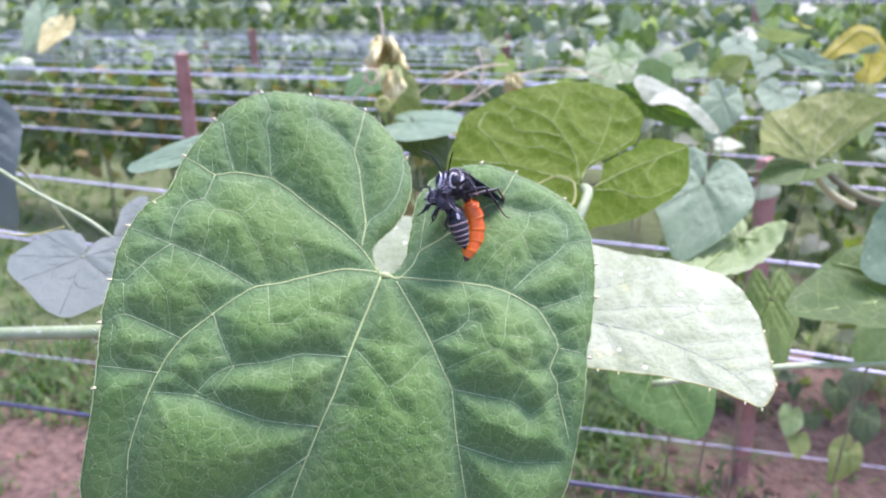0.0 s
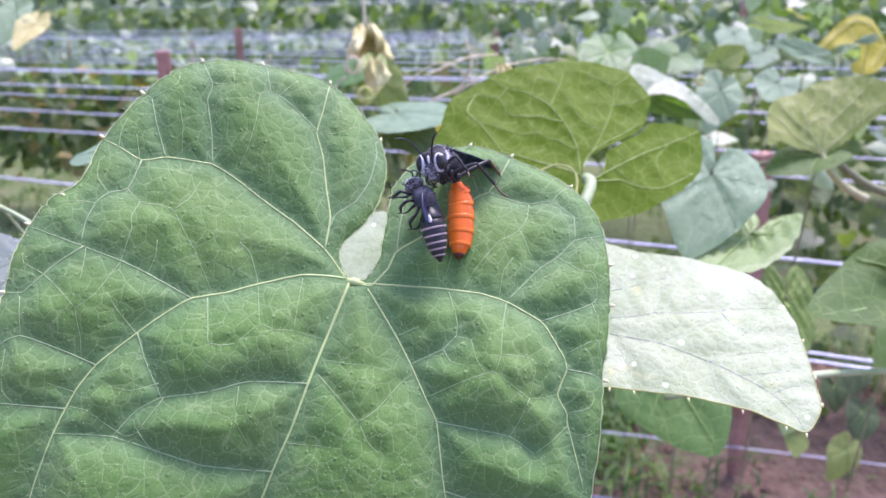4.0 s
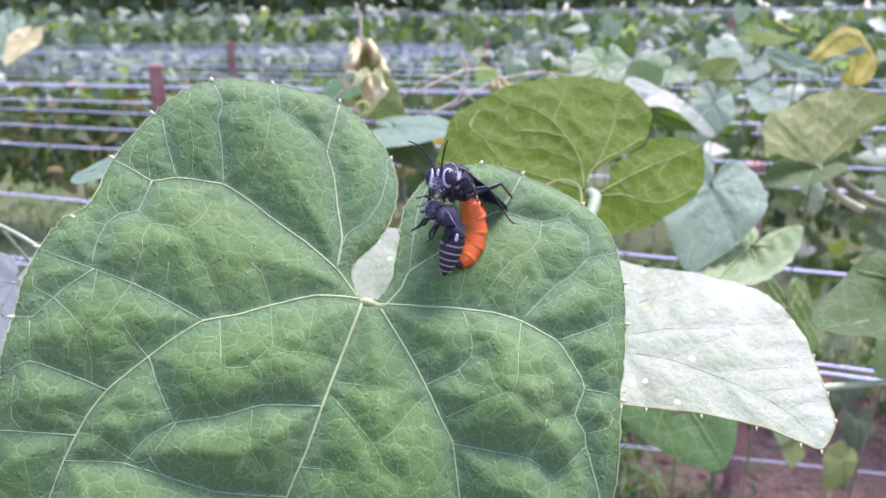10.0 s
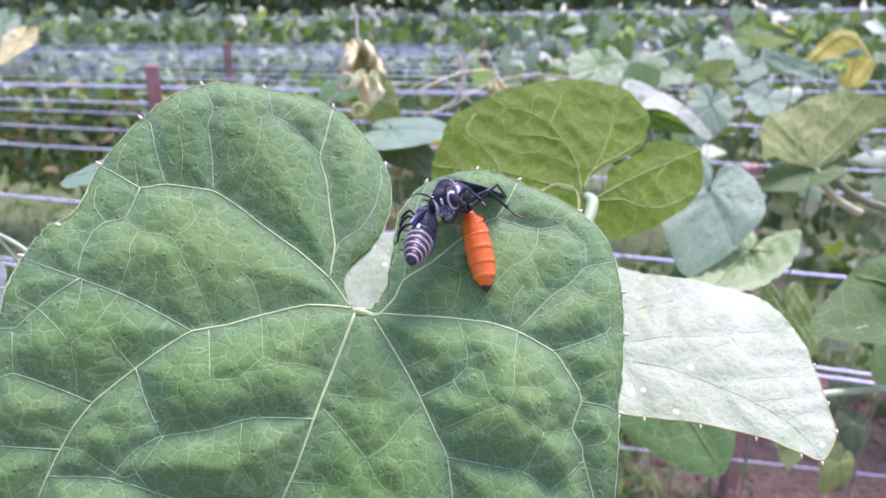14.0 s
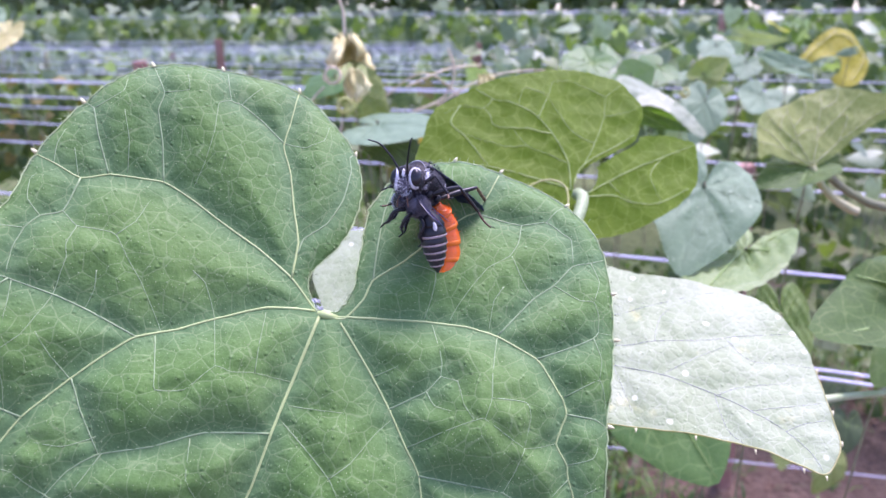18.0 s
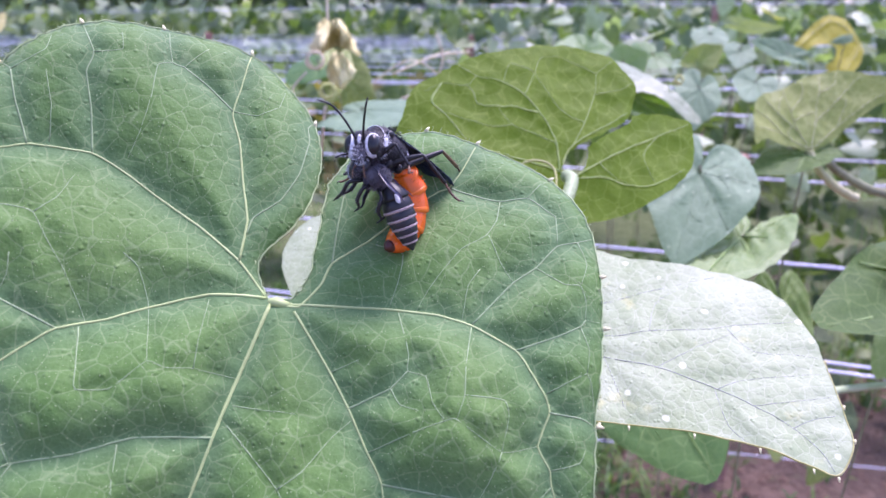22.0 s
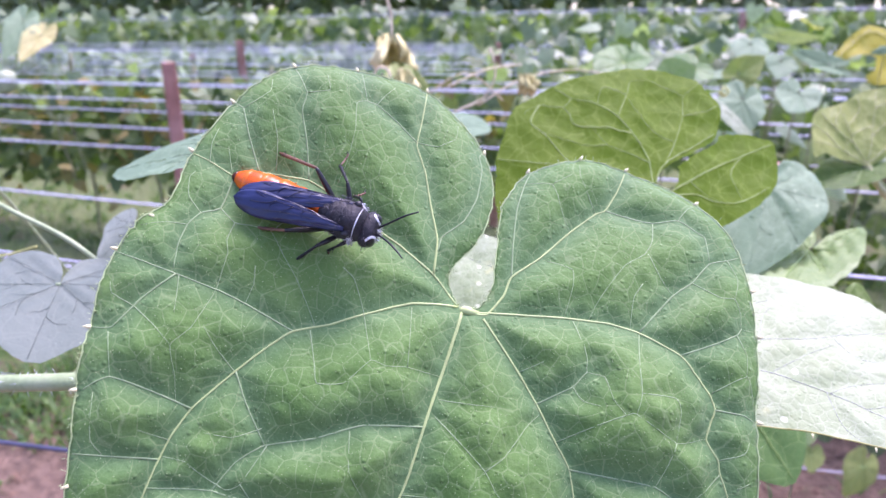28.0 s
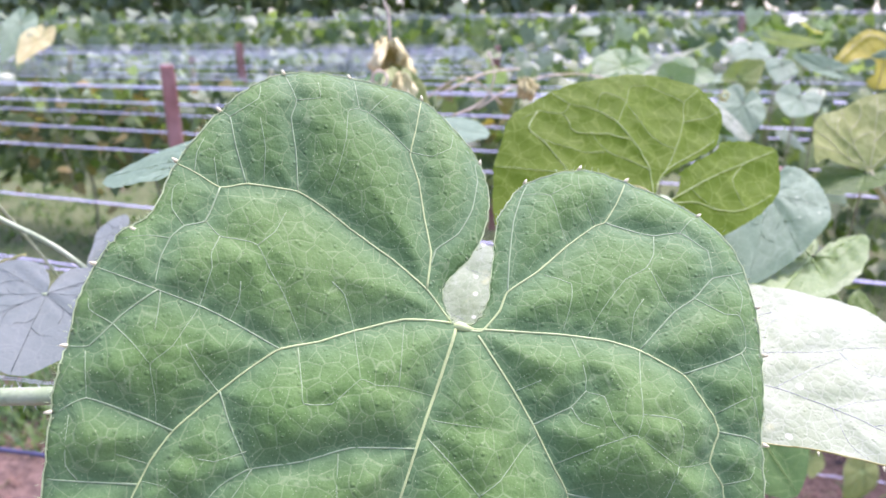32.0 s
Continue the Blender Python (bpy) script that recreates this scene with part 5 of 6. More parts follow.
def foliage(name, count, place, mat, label, size=(0.045, 0.085), seed=1, face=(0, -0.6, 0.6), spread=0.7):
    rng = np.random.default_rng(seed)
    verts, faces = [], []
    for _ in range(count):
        p = Vector(place(rng))
        s = rng.uniform(*size)
        n = (Vector(face) + Vector(rng.normal(0, spread, 3))).normalized()
        down = Vector((rng.normal(0, 0.6), rng.normal(0, 0.4), -1.0))
        y = (down - n * down.dot(n)).normalized()
        x = y.cross(n)
        fold, droop = rng.uniform(-0.1, 0.35), rng.uniform(0.0, 0.3)
        o = len(verts)

        def at(a, b):
            return tuple(p + x * (a * s) + y * (b * s) - n * (s * (fold * abs(a) + droop * b * b)))

        verts += [at(0, 0), at(0, 0.5), at(0, 1.0)] + [at(a, b) for a, b in HEART[1:]] + [at(-a, b) for a, b in HEART[1:]]
        faces += [(o, o + 1, o + 4, o + 5), (o + 1, o + 2, o + 3, o + 4), (o, o + 5, o + 6, o + 7), (o, o + 9 + 1, o + 9, o + 1), (o + 1, o + 9, o + 8, o + 2), (o, o + 12, o + 11, o + 10)]
    return tagged(part(name, (verts, faces), mat), label, "foliage", kind="stuff")


def hedge(x0, x1, y0, z0, z1, depth):
    def place(r):
        x = r.uniform(x0, x1)
        return x, y0 + SLOPE * x + r.normal(0, depth), z0 + (z1 - z0) * (r.uniform(0, 1) ** 0.7) + 0.06 * noise.noise((x * 3, 1.0, 0.0))
    return place


def canopy(x0, x1, ya, yb, z0, z1):
    def place(r):
        while True:
            x, y = r.uniform(x0, x1), r.uniform(ya, yb)
            k = noise.noise((x * 1.1, y * 0.9, 3.0))
            if k > -0.22:
                return x, y, z0 + (z1 - z0) * r.uniform(0, 1) ** 1.5 + 0.08 * k
    return place


# row tops and canopies take the copy with sky light in its colour
foliage("vine_hedge", 1500, hedge(-2.8, 0.35, 2.75, 0.28, 0.76, 0.12), leaf_field, "hanging curtain of gourd vine leaves on the second row", seed=2, size=(0.04, 0.08))
foliage("vine_hedge", 260, hedge(-2.8, 0.35, 2.62, 0.22, 0.80, 0.12), leaf_fade_field, "yellowing and browned leaves in the hanging vines", seed=22, size=(0.035, 0.065))
foliage("vine_hedge", 120, hedge(-2.8, -0.2, 2.75, 0.66, 0.80, 0.12), leaf_field_sky_tint, "sky-lit leaves along the top of the vine row", seed=23, size=(0.04, 0.075), face=(0, -0.6, 0.8))
foliage("vine_canopy", 60, canopy(-2.8, 1.2, 2.5, 4.6, 0.68, 0.84), leaf_field_sky_tint, "scattered sky-lit gourd leaves among the trellis wires", seed=3, face=(0, -0.8, 0.7))
foliage("vine_hedge", 1250, hedge(0.62, 2.3, 2.02, 0.02, 0.84, 0.10), leaf_field, "shaded gourd leaves hanging to the ground by the post", seed=4, size=(0.03, 0.06))
foliage("vine_canopy", 150, canopy(0.45, 2.2, 1.1, 2.2, 0.72, 0.90), leaf_field_sky_tint, "gourd leaves spread over the trellis top", seed=5, face=(0, -0.7, 0.7), size=(0.03, 0.06))
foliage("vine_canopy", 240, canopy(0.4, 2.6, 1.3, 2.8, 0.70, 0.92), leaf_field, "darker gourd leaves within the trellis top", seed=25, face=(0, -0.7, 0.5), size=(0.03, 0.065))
foliage("vine_canopy", 520, canopy(0.3, 3.5, 2.2, 4.6, 0.74, 1.02), leaf_field_sky_tint, "gourd leaves spread over the trellis top", seed=6, face=(0, -0.6, 0.8))
foliage("vine_hedge", 900, hedge(0.2, 4.0, 3.6, 0.3, 1.0, 0.2), leaf_field, "shaded leaves under the trellis top", seed=26)
foliage("vine_hedge", 3200, hedge(-6, 4.5, 4.6, 0.2, 0.80, 0.15), leaf_field, "dark vine row under the far trellis", seed=8, size=(0.06, 0.10))
foliage("vine_canopy", 4200, canopy(-6.5, 6.5, 5.0, 9.0, 0.58, 0.80), leaf_field_sky_tint, "wide sheet of gourd leaves over the far trellis", seed=7, face=(0, -0.6, 0.8), size=(0.06, 0.11))
foliage("vine_hedge", 3000, hedge(-9, 7, 8.0, 0.2, 1.15, 0.3), leaf_field, "far vine row", seed=9, size=(0.08, 0.13))
foliage("vine_canopy", 5000, canopy(-14, 14, 8.0, 19.0, 0.85, 1.3), leaf_far, "far sheet of gourd vines", seed=10, face=(0, -0.6, 0.8), size=(0.10, 0.18))
foliage("vine_hedge", 9000, hedge(-24, 20, 20.0, 0.2, 4.4, 0.8), leaf_far, "distant green growth closing the field", seed=12, size=(0.22, 0.36))
foliage("vine_hedge", 6000, hedge(-26, 22, 22.5, 0.2, 5.0, 0.8), leaf_field, "dark growth behind the far edge of the field", seed=13, size=(0.35, 0.5))
for x, y, top in ((-1.08, 3.15, 0.85), (-1.35, 3.25, 0.8), (-0.7, 3.0, 0.85), (-1.75, 3.42, 0.9), (1.30, 1.40, 0.7)):
    strand("climbing_vine", "thin brown climbing vine stem rooted in soil", "vine", [(x, y, -0.02), (x + 0.02, y, top * 0.3), (x - 0.02, y - 0.02, top * 0.65), (x + 0.01, y, top)], 0.009 if y > 2 else 0.004, twig_mat, 6, 4)


# ---- insects (millimetres, X ahead, Y left, Z up) ----
MM = 0.001
IMM = 0.0014  # size of the wasp's own unit
BMM = 0.00130  # and of the bee's
unit = [IMM]


def egg(centre, rx, ry, rz, nu=14, nv=10):
    verts, faces = [], []
    cx, cy, cz = centre
    for i in range(nv + 1):
        a = math.pi * i / nv
        for k in range(nu):
            b = 2 * math.pi * k / nu
            verts.append(((cx + rx * math.cos(a)) * unit[0], (cy + ry * math.sin(a) * math.cos(b)) * unit[0], (cz + rz * math.sin(a) * math.sin(b)) * unit[0]))
    for i in range(nv):
        for k in range(nu):
            faces.append((i * nu + k, i * nu + (k + 1) % nu, (i + 1) * nu + (k + 1) % nu, (i + 1) * nu + k))
    return verts, faces


def limb(path, radii, sides=7, n=5):
    return tube([q * unit[0] for q in spline(path, n)], [r * unit[0] for r in radii], sides)


def lathe(stations, nu=16):
    """Body of rings: (x, z, half-width, half-height)."""
    verts, faces = [], []
    for x, z, ry, rz in stations:
        for k in range(nu):
            b = 2 * math.pi * k / nu
            verts.append((x * unit[0], ry * math.cos(b) * unit[0], (z + rz * math.sin(b)) * unit[0]))
    n = len(stations)
    for i in range(n - 1):
        for k in range(nu):
            faces.append((i * nu + k, (i + 1) * nu + k, (i + 1) * nu + (k + 1) % nu, i * nu + (k + 1) % nu))
    faces.append(tuple(range(nu)))
    faces.append(tuple(range((n - 1) * nu, n * nu))[::-1])
    return verts, faces


def hair(centre, r, count, length, seed):
    rng = np.random.default_rng(seed)
    out = []
    for _ in range(count):
        d = Vector(rng.normal(0, 1, 3)).normalized()
        p = Vector((centre[0] + r[0] * d.x, centre[1] + r[1] * d.y, centre[2] + r[2] * d.z))
        e = p + (d + Vector(rng.normal(0, 0.3, 3))) * length
        out.append(tube([p * unit[0], e * unit[0]], [0.035 * unit[0], 0.01 * unit[0]], 3))
    return joined(out)


def turned(data, centre, ahead):
    """A mesh built round the origin, its X turned to a direction, then moved."""
    q = Vector(ahead).to_track_quat("X", "Z").to_matrix()
    c = Vector(centre) * unit[0]
    return [tuple(q @ Vector(v) + c) for v in data[0]], data[1]


def arc(x, z, ry, rz, a0, a1, thick, n=18):
    """Band across the back: part of a ring round the body's axis, thick in the middle."""
    pts = []
    for a in np.linspace(radians(a0), radians(a1), n):
        pts.append(Vector((x, ry * math.sin(a), z + rz * math.cos(a))) * unit[0])
    return tube(pts, [0.25 * thick * unit[0], thick * unit[0], 0.25 * thick * unit[0]], 6, 0.45)


def wing_line(side, s, q, length, width):
    half = width * 0.5 * (0.16 + 0.84 * min(1.0, s / 0.70) ** 0.75) * (math.sqrt(max(0.0, 1 - ((s - 0.70) / 0.30) ** 2.3)) if s > 0.70 else 1)
    mid = side * (0.22 * width * (1 - s) - 0.15)
    return Vector((-s * length, mid + q * half, 0.35 * math.sin(s * 2.6) - 0.25 * q * q + 0.06 * math.sin(q * 9 + s * 14) + 0.05 * math.sin(s * 38 + q * 3)))


def wing_mesh(side, length, width):
    """Smoky fore wing: a thin, slightly arched and rippled blade folded back over the body."""
    nx, ny = 34, 9
    verts = [tuple(wing_line(side, i / nx, k / ny * 2 - 1, length, width) * unit[0]) for i in range(nx + 1) for k in range(ny + 1)]
    faces = [(i * (ny + 1) + k, i * (ny + 1) + k + 1, (i + 1) * (ny + 1) + k + 1, (i + 1) * (ny + 1) + k) for i in range(nx) for k in range(ny)]
    return verts, faces


def abdomen_ring(i, ln, r0, r1):
    """One ring: tucked in under the one before, swelling to a lipped hind edge."""
    if i == 5:
        return [(0.25, 0, r0 * 0.84, r0 * 0.84), (0.0, 0, r0 * 0.97, r0 * 0.97), (-0.6, 0, r0 * 0.96, r0 * 0.94), (-1.2, 0, r0 * 0.76, r0 * 0.74), (-1.9, 0, r0 * 0.46, r0 * 0.46), (-2.4, 0, 0.12, 0.12)]
    mid = r0 * 0.55 + r1 * 0.45
    return [(0.3, 0, r0 * 0.82, r0 * 0.82), (0.05, 0, r0 * 0.93, r0 * 0.93), (-ln * 0.2, 0, r0 * 0.98, r0 * 0.97), (-ln * 0.5, 0, mid * 1.06, mid * 1.05), (-ln * 0.8, 0, r1 * 1.08, r1 * 1.07), (-ln * 0.95, 0, r1 * 1.07, r1 * 1.05), (-ln, 0, r1 * 0.98, r1 * 0.96), (-ln - 0.02, 0, r1 * 0.75, r1 * 0.75)]


def wasp():
    body = tagged(new("wasp"), "black hunting wasp with violet wings and orange abdomen on a leaf", "wasp")
    unit[0] = IMM * 1.16
    part("thorax", lathe([(-3.3, -0.2, 0.5, 0.5), (-3.0, -0.1, 1.2, 1.2), (-2.2, 0.0, 1.65, 1.6), (-1.0, 0.1, 1.9, 1.85), (0.2, 0.1, 2.0, 1.95), (1.4, 0.1, 1.92, 1.85), (2.3, -0.1, 1.6, 1.5), (2.9, -0.3, 1.05, 0.95), (3.2, -0.4, 0.6, 0.6)]), thorax_mat, body)
    part("scutum", egg((0.7, 0, 1.05), 1.75, 1.5, 1.15), thorax_mat, body)
    part("scutellum", egg((-1.35, 0, 1.3), 0.75, 1.15, 0.7), thorax_mat, body)
    part("propodeum", egg((-2.3, 0, 0.35), 1.15, 1.45, 1.35), thorax_mat, body)
    part("thorax_hair", hair((-0.3, 0, 0.15), (2.9, 2.0, 2.1), 620, 0.28, 4), fuzz_mat, body, "short grey hair")
    part("collar", arc(1.85, 0.05, 1.82, 1.90, -64, 64, 0.10), silver_mat, body, "silvery white collar band")
    for s in (1, -1):
        part("tegula", egg((1.0, 1.6 * s, 1.15), 0.55, 0.42, 0.38, 10, 8), black_mat, body, "glossy black wing base")
        part("side_patch", egg((1.55, 1.74 * s, -0.15), 0.34, 0.22, 0.85, 10, 8), silver_mat, body, "white hair patch")
        part("side_patch", egg((-2.25, 1.32 * s, 0.05), 0.5, 0.25, 0.6, 10, 8), silver_mat, body, "white hair patch")
        part("patch_hair", hair((1.55, 1.74 * s, -0.15), (0.4, 0.25, 0.95), 140, 0.28, 20), silver_mat, body, "white hair")
    for piece in body.children:
        for vertex in piece.data.vertices:
            vertex.co.x *= 0.8
    head = new("head")
    head.parent = body
    unit[0] = IMM * 1.24
    part("skull", egg((0.9, 0, 0), 1.0, 1.8, 1.5), thorax_mat, head)
    for s in (1, -1):
        ahead = (0.66, 0.75 * s, 0.08)
        part("orbit", turned(egg((0, 0, 0), 0.40, 0.76, 1.08, 20, 10), (1.26, 1.02 * s, 0.12), ahead), silver_mat, head, "broad white hair ring round the eye")
        part("eye", turned(egg((0, 0, 0), 0.58, 0.60, 0.92, 20, 12), (1.32, 1.06 * s, 0.18), ahead), eye_mat, head, "glossy black oval eye")
        part("antenna", limb([Vector((1.7, 0.35 * s, 0.6)), Vector((2.2, 0.6 * s, 1.4)), Vector((2.8, 1.0 * s, 2.3)), Vector((3.6, 1.6 * s, 3.2)), Vector((4.6, 2.3 * s, 3.5))], [0.15, 0.10, 0.10, 0.09, 0.06]), black_mat, head)
        part("mandible", limb([Vector((1.3, 0.6 * s, -1.2)), Vector((1.7, 0.55 * s, -1.8)), Vector((1.8, 0.05 * s, -2.2))], [0.28, 0.2, 0.06]), black_mat, head)
        part("palp", limb([Vector((1.5, 0.35 * s, -1.4)), Vector((1.9, 0.5 * s, -1.9)), Vector((1.8, 0.6 * s, -2.6))], [0.08, 0.07, 0.05], 5), tan_mat, head)
    part("face", egg((1.72, 0, -0.50), 0.34, 0.62, 0.80), fuzz_mat, head, "silver haired face")
    part("brow", egg((1.80, 0, 0.62), 0.20, 0.16, 0.45, 8, 6), silver_mat, head, "white streak between the antennae")
    part("face_hair", hair((1.6, 0, -0.5), (0.5, 0.85, 0.95), 320, 0.2, 16), silver_mat, head, "silver hair")
    part("head_hair", hair((0.9, 0, -0.05), (1.0, 1.75, 1.45), 200, 0.26, 6), fuzz_mat, head, "grey hair")
    unit[0] = IMM
    wings = []
    for s in (1, -1):
        w = new("wing")
        w.parent = body
        blade = part("wing_blade", wing_mesh(s, 13.3, 3.2), wing_mat, w)
        sol = blade.modifiers.new("thickness", "SOLIDIFY")
        sol.thickness = 0.00006
        for pts in (((0.04, 0.9), (0.4, 0.93), (0.82, 0.9)), ((0.04, 0.6), (0.35, 0.62), (0.62, 0.55)), ((0.05, -0.2), (0.3, 0.0), (0.55, -0.15)), ((0.06, -0.6), (0.35, -0.55), (0.6, -0.75)),
                    ((0.62, 0.55), (0.70, 0.2), (0.84, 0.05)), ((0.55, -0.15), (0.66, -0.3), (0.8, -0.5)), ((0.46, 0.6), (0.50, 0.25), (0.55, -0.15)), ((0.62, 0.55), (0.66, 0.1), (0.66, -0.3)), ((0.35, 0.62), (0.38, 0.2), (0.36, -0.05)), ((0.60, 0.55), (0.74, 0.62), (0.82, 0.9))):
            part("wing_vein", limb([wing_line(s, a, b, 13.3, 3.2) + Vector((0, 0, 0.05)) for a, b in pts], [0.05, 0.04, 0.03], 5), wing_vein_mat, w)
        wings.append(w)
    segs = []
    prof = [(0.0, 0.9), (0.9, 1.45), (2.6, 1.7), (4.6, 1.78), (6.6, 1.7), (8.4, 1.42), (9.9, 1.0)]
    for i in range(6):
        (x0, r0), (x1, r1) = prof[i], prof[i + 1]
        ln = x1 - x0 + 0.7
        sg = part("abdomen_segment", lathe(abdomen_ring(i, ln, r0, r1), 24), orange_mat, body, "glossy orange abdomen ring")
        if i == 0:
            part("petiole", limb([Vector((1.9, 0, 0.35)), Vector((1.0, 0, 0.1)), Vector((0.1, 0, 0)), Vector((-0.3, 0, 0))], [0.7, 0.5, 0.5, 0.75], 12), black_mat, sg, "narrow black waist")
        if i == 5:
            part("tip", lathe([(-1.75, 0, r0 * 0.55, r0 * 0.54), (-1.95, 0, r0 * 0.50, r0 * 0.50), (-2.25, 0, r0 * 0.32, r0 * 0.32), (-2.55, 0, 0.1, 0.1)]), orange_tip, sg, "dark brown abdomen tip")
        else:
            part("rim", lathe([(-ln * 0.74, 0, r1 * 1.07, r1 * 1.06), (-ln * 0.82, 0, r1 * 1.085, r1 * 1.075), (-ln * 0.95, 0, r1 * 1.074, r1 * 1.055), (-ln - 0.01, 0, r1 * 1.0, r1 * 0.98)], 24), rim_mat, sg, "paler edge of the ring")
            part("ring_hair", hair((-ln * 0.5, 0, 0), (ln * 0.5, r1 * 1.02, r1 * 1.02), 70, 0.22, 50 + i), rim_mat, sg, "fine golden hair")
        segs.append(sg)
    part("waist", limb([Vector((-2.5, 0, -0.3)), Vector((-3.0, 0, -0.5)), Vector((-3.5, 0, -0.5))], [0.5, 0.4, 0.5]), black_mat, body)
    legs = []
    # coxa place, knee, ankle, toe for the left side
    spec = [((1.7, 1.2, -1.5), (0.2, 2.9, -0.2), (-1.2, 3.2, -2.4), (-0.6, 4.6, -3.5)),
            ((0.0, 1.4, -1.7), (-1.3, 4.4, 0.3), (-3.4, 7.0, -2.4), (-3.2, 9.2, -3.6)),
            ((-1.6, 1.3, -1.7), (-5.2, 4.5, 1.0), (-10.6, 5.9, -2.0), (-13.4, 7.4, -3.8))]
    for i, (c, k, a, t) in enumerate(spec):
        for s in (1, -1):
            leg = new("leg")
            leg.parent = body
            c0 = Vector((c[0], c[1] * s, c[2]))
            K, A, T = (Vector((q[0], q[1] * s, q[2])) - c0 for q in (k, a, t))
            thick = 0.68 + 0.10 * i
            part("coxa", egg((0, 0, 0.1), 0.5, 0.5, 0.6, 10, 8), black_mat, leg)
            part("femur", limb([Vector((0, 0, 0)), K * 0.5 + Vector((0, 0, 0.1)), K], [0.30 * thick, 0.44 * thick, 0.24 * thick]), black_mat, leg)
            part("tibia", limb([K, K.lerp(A, 0.5), A], [0.20 * thick, 0.25 * thick, 0.27 * thick]), tan_mat if i == 2 else black_mat, leg)
            spurs = [tube([(K.lerp(A, q)) * unit[0], (K.lerp(A, q + 0.06) + Vector((0, 0.5 * s, 0.35 * (-1) ** n))) * unit[0]], [0.06 * unit[0], 0.02 * unit[0]], 3) for n, q in enumerate((0.3, 0.45, 0.6, 0.75, 0.88, 0.95))]
            part("spines", joined(spurs), black_mat, leg)
            for q0, q1 in ((0.0, 0.42), (0.42, 0.62), (0.62, 0.78), (0.78, 0.9), (0.9, 1.0)):
                ends = [A.lerp(T, q) + Vector((0, 0, -0.25 * math.sin(q * 3.1))) for q in (q0, (q0 + q1) / 2, q1)]
                part("foot_joint", limb(ends, [0.10, 0.13, 0.19 - 0.06 * q1], 6, 2), tan_mat, leg, "brown jointed foot")
            part("claws", joined([limb([T, T + Vector((-0.25, 0.2 * s + d, 0.05)), T + Vector((-0.45, 0.2 * s + 1.6 * d, -0.2))], [0.06, 0.05, 0.02], 4, 2) for d in (0.14, -0.14)]), black_mat, leg)
            legs.append((leg, c0, i, s))
    return body, head, wings, segs, legs


def bee():
    body = tagged(new("bee"), "small dark bee with pale banded abdomen, caught as prey", "bee")
    part("thorax", egg((0, 0, 0), 1.85, 1.65, 1.6), fuzz_mat, body)
    part("thorax_hair", hair((0, 0, 0), (1.8, 1.6, 1.55), 700, 0.3, 9), fuzz_mat, body, "grey fuzz")
    part("head", egg((2.3, 0, -0.2), 0.95, 1.6, 1.4), fuzz_mat, body)
    part("head_fuzz", hair((2.3, 0, -0.2), (0.95, 1.55, 1.35), 380, 0.26, 11), silver_mat, body, "pale grey fuzz")
    for s in (1, -1):
        part("eye", turned(egg((0, 0, 0), 0.45, 0.55, 1.0, 14, 10), (2.6, 1.1 * s, -0.05), (0.6, 0.8 * s, 0)), eye_mat, body)
        part("antenna", limb([Vector((3.1, 0.3 * s, 0.2)), Vector((3.6, 0.7 * s, 0.9)), Vector((4.3, 1.2 * s, 0.7)), Vector((4.9, 1.5 * s, 0.0))], [0.14, 0.11, 0.1]), black_mat, body)
        part("mandible", limb([Vector((3.0, 0.5 * s, -1.0)), Vector((3.4, 0.4 * s, -1.4)), Vector((3.5, 0.0, -1.6))], [0.22, 0.16, 0.06]), black_mat, body)
        for x, kx, tx in ((1.2, 2.2, 2.9), (0.2, 0.5, 0.2), (-1.0, -1.9, -2.7)):
            leg = part("leg", limb([Vector((x, 1.0 * s, -1.0)), Vector((kx, 2.0 * s, -1.6)), Vector((kx * 1.1, 1.7 * s, -3.1)), Vector((tx, 0.9 * s, -3.9)), Vector((tx + 0.3, 0.5 * s, -4.7))], [0.24, 0.22, 0.24, 0.12, 0.07]), black_mat, body)
            part("leg_hair", hair((kx * 1.05, 1.85 * s, -2.4), (0.2, 0.2, 0.8), 60, 0.25, 30), fuzz_mat, leg, "grey leg hair")
        wing = part("wing", turned(([tuple(Vector((-q * 5.2, 0.62 * math.sin(q * 3.0) * e + 0.2, 0.05 * math.sin(q * 9))) * unit[0]) for q in np.linspace(0, 1, 13) for e in (1, -1)], [(2 * k, 2 * k + 1, 2 * k + 3, 2 * k + 2) for k in range(12)]), (0.4, 1.25 * s, 1.0), (0.95, -0.25 * s, 0.3)), wing_mat, body, "smoky folded wing")
        thin = wing.modifiers.new("thickness", "SOLIDIFY")
        thin.thickness = 0.00005
    part("face_tuft", egg((3.05, 0, -0.45), 0.32, 0.75, 0.75), fuzz_mat, body, "grey face")
    part("face_hair", hair((3.05, 0, -0.45), (0.34, 0.8, 0.8), 260, 0.22, 12), silver_mat, body, "white face hair")
    abd = new("abdomen")
    abd.parent = body
    prof = [(0.4, 0.5), (0.0, 1.0), (-0.9, 1.65), (-2.2, 1.9), (-3.8, 1.85), (-5.4, 1.5), (-6.8, 0.95), (-7.8, 0.15)]
    xs, rs = [-q[0] for q in prof], [q[1] for q in prof]
    cuts = [-0.4, 1.6, 2.9, 4.0, 5.0, 5.9, 6.8, 7.8]
    for a, b in zip(cuts[:-1], cuts[1:]):
        st = [(-x, 0, float(np.interp(x, xs, rs)) * k, float(np.interp(x, xs, rs)) * k * 0.92) for x, k in ((a - 0.1, 0.9), (a, 0.95), (a + 0.4 * (b - a), 1.0), (a + 0.85 * (b - a), 1.05), (b, 1.0), (b + 0.02, 0.8))]
        part("abdomen_ring", lathe(st, 20), black_mat, abd, "glossy black ring of the abdomen")
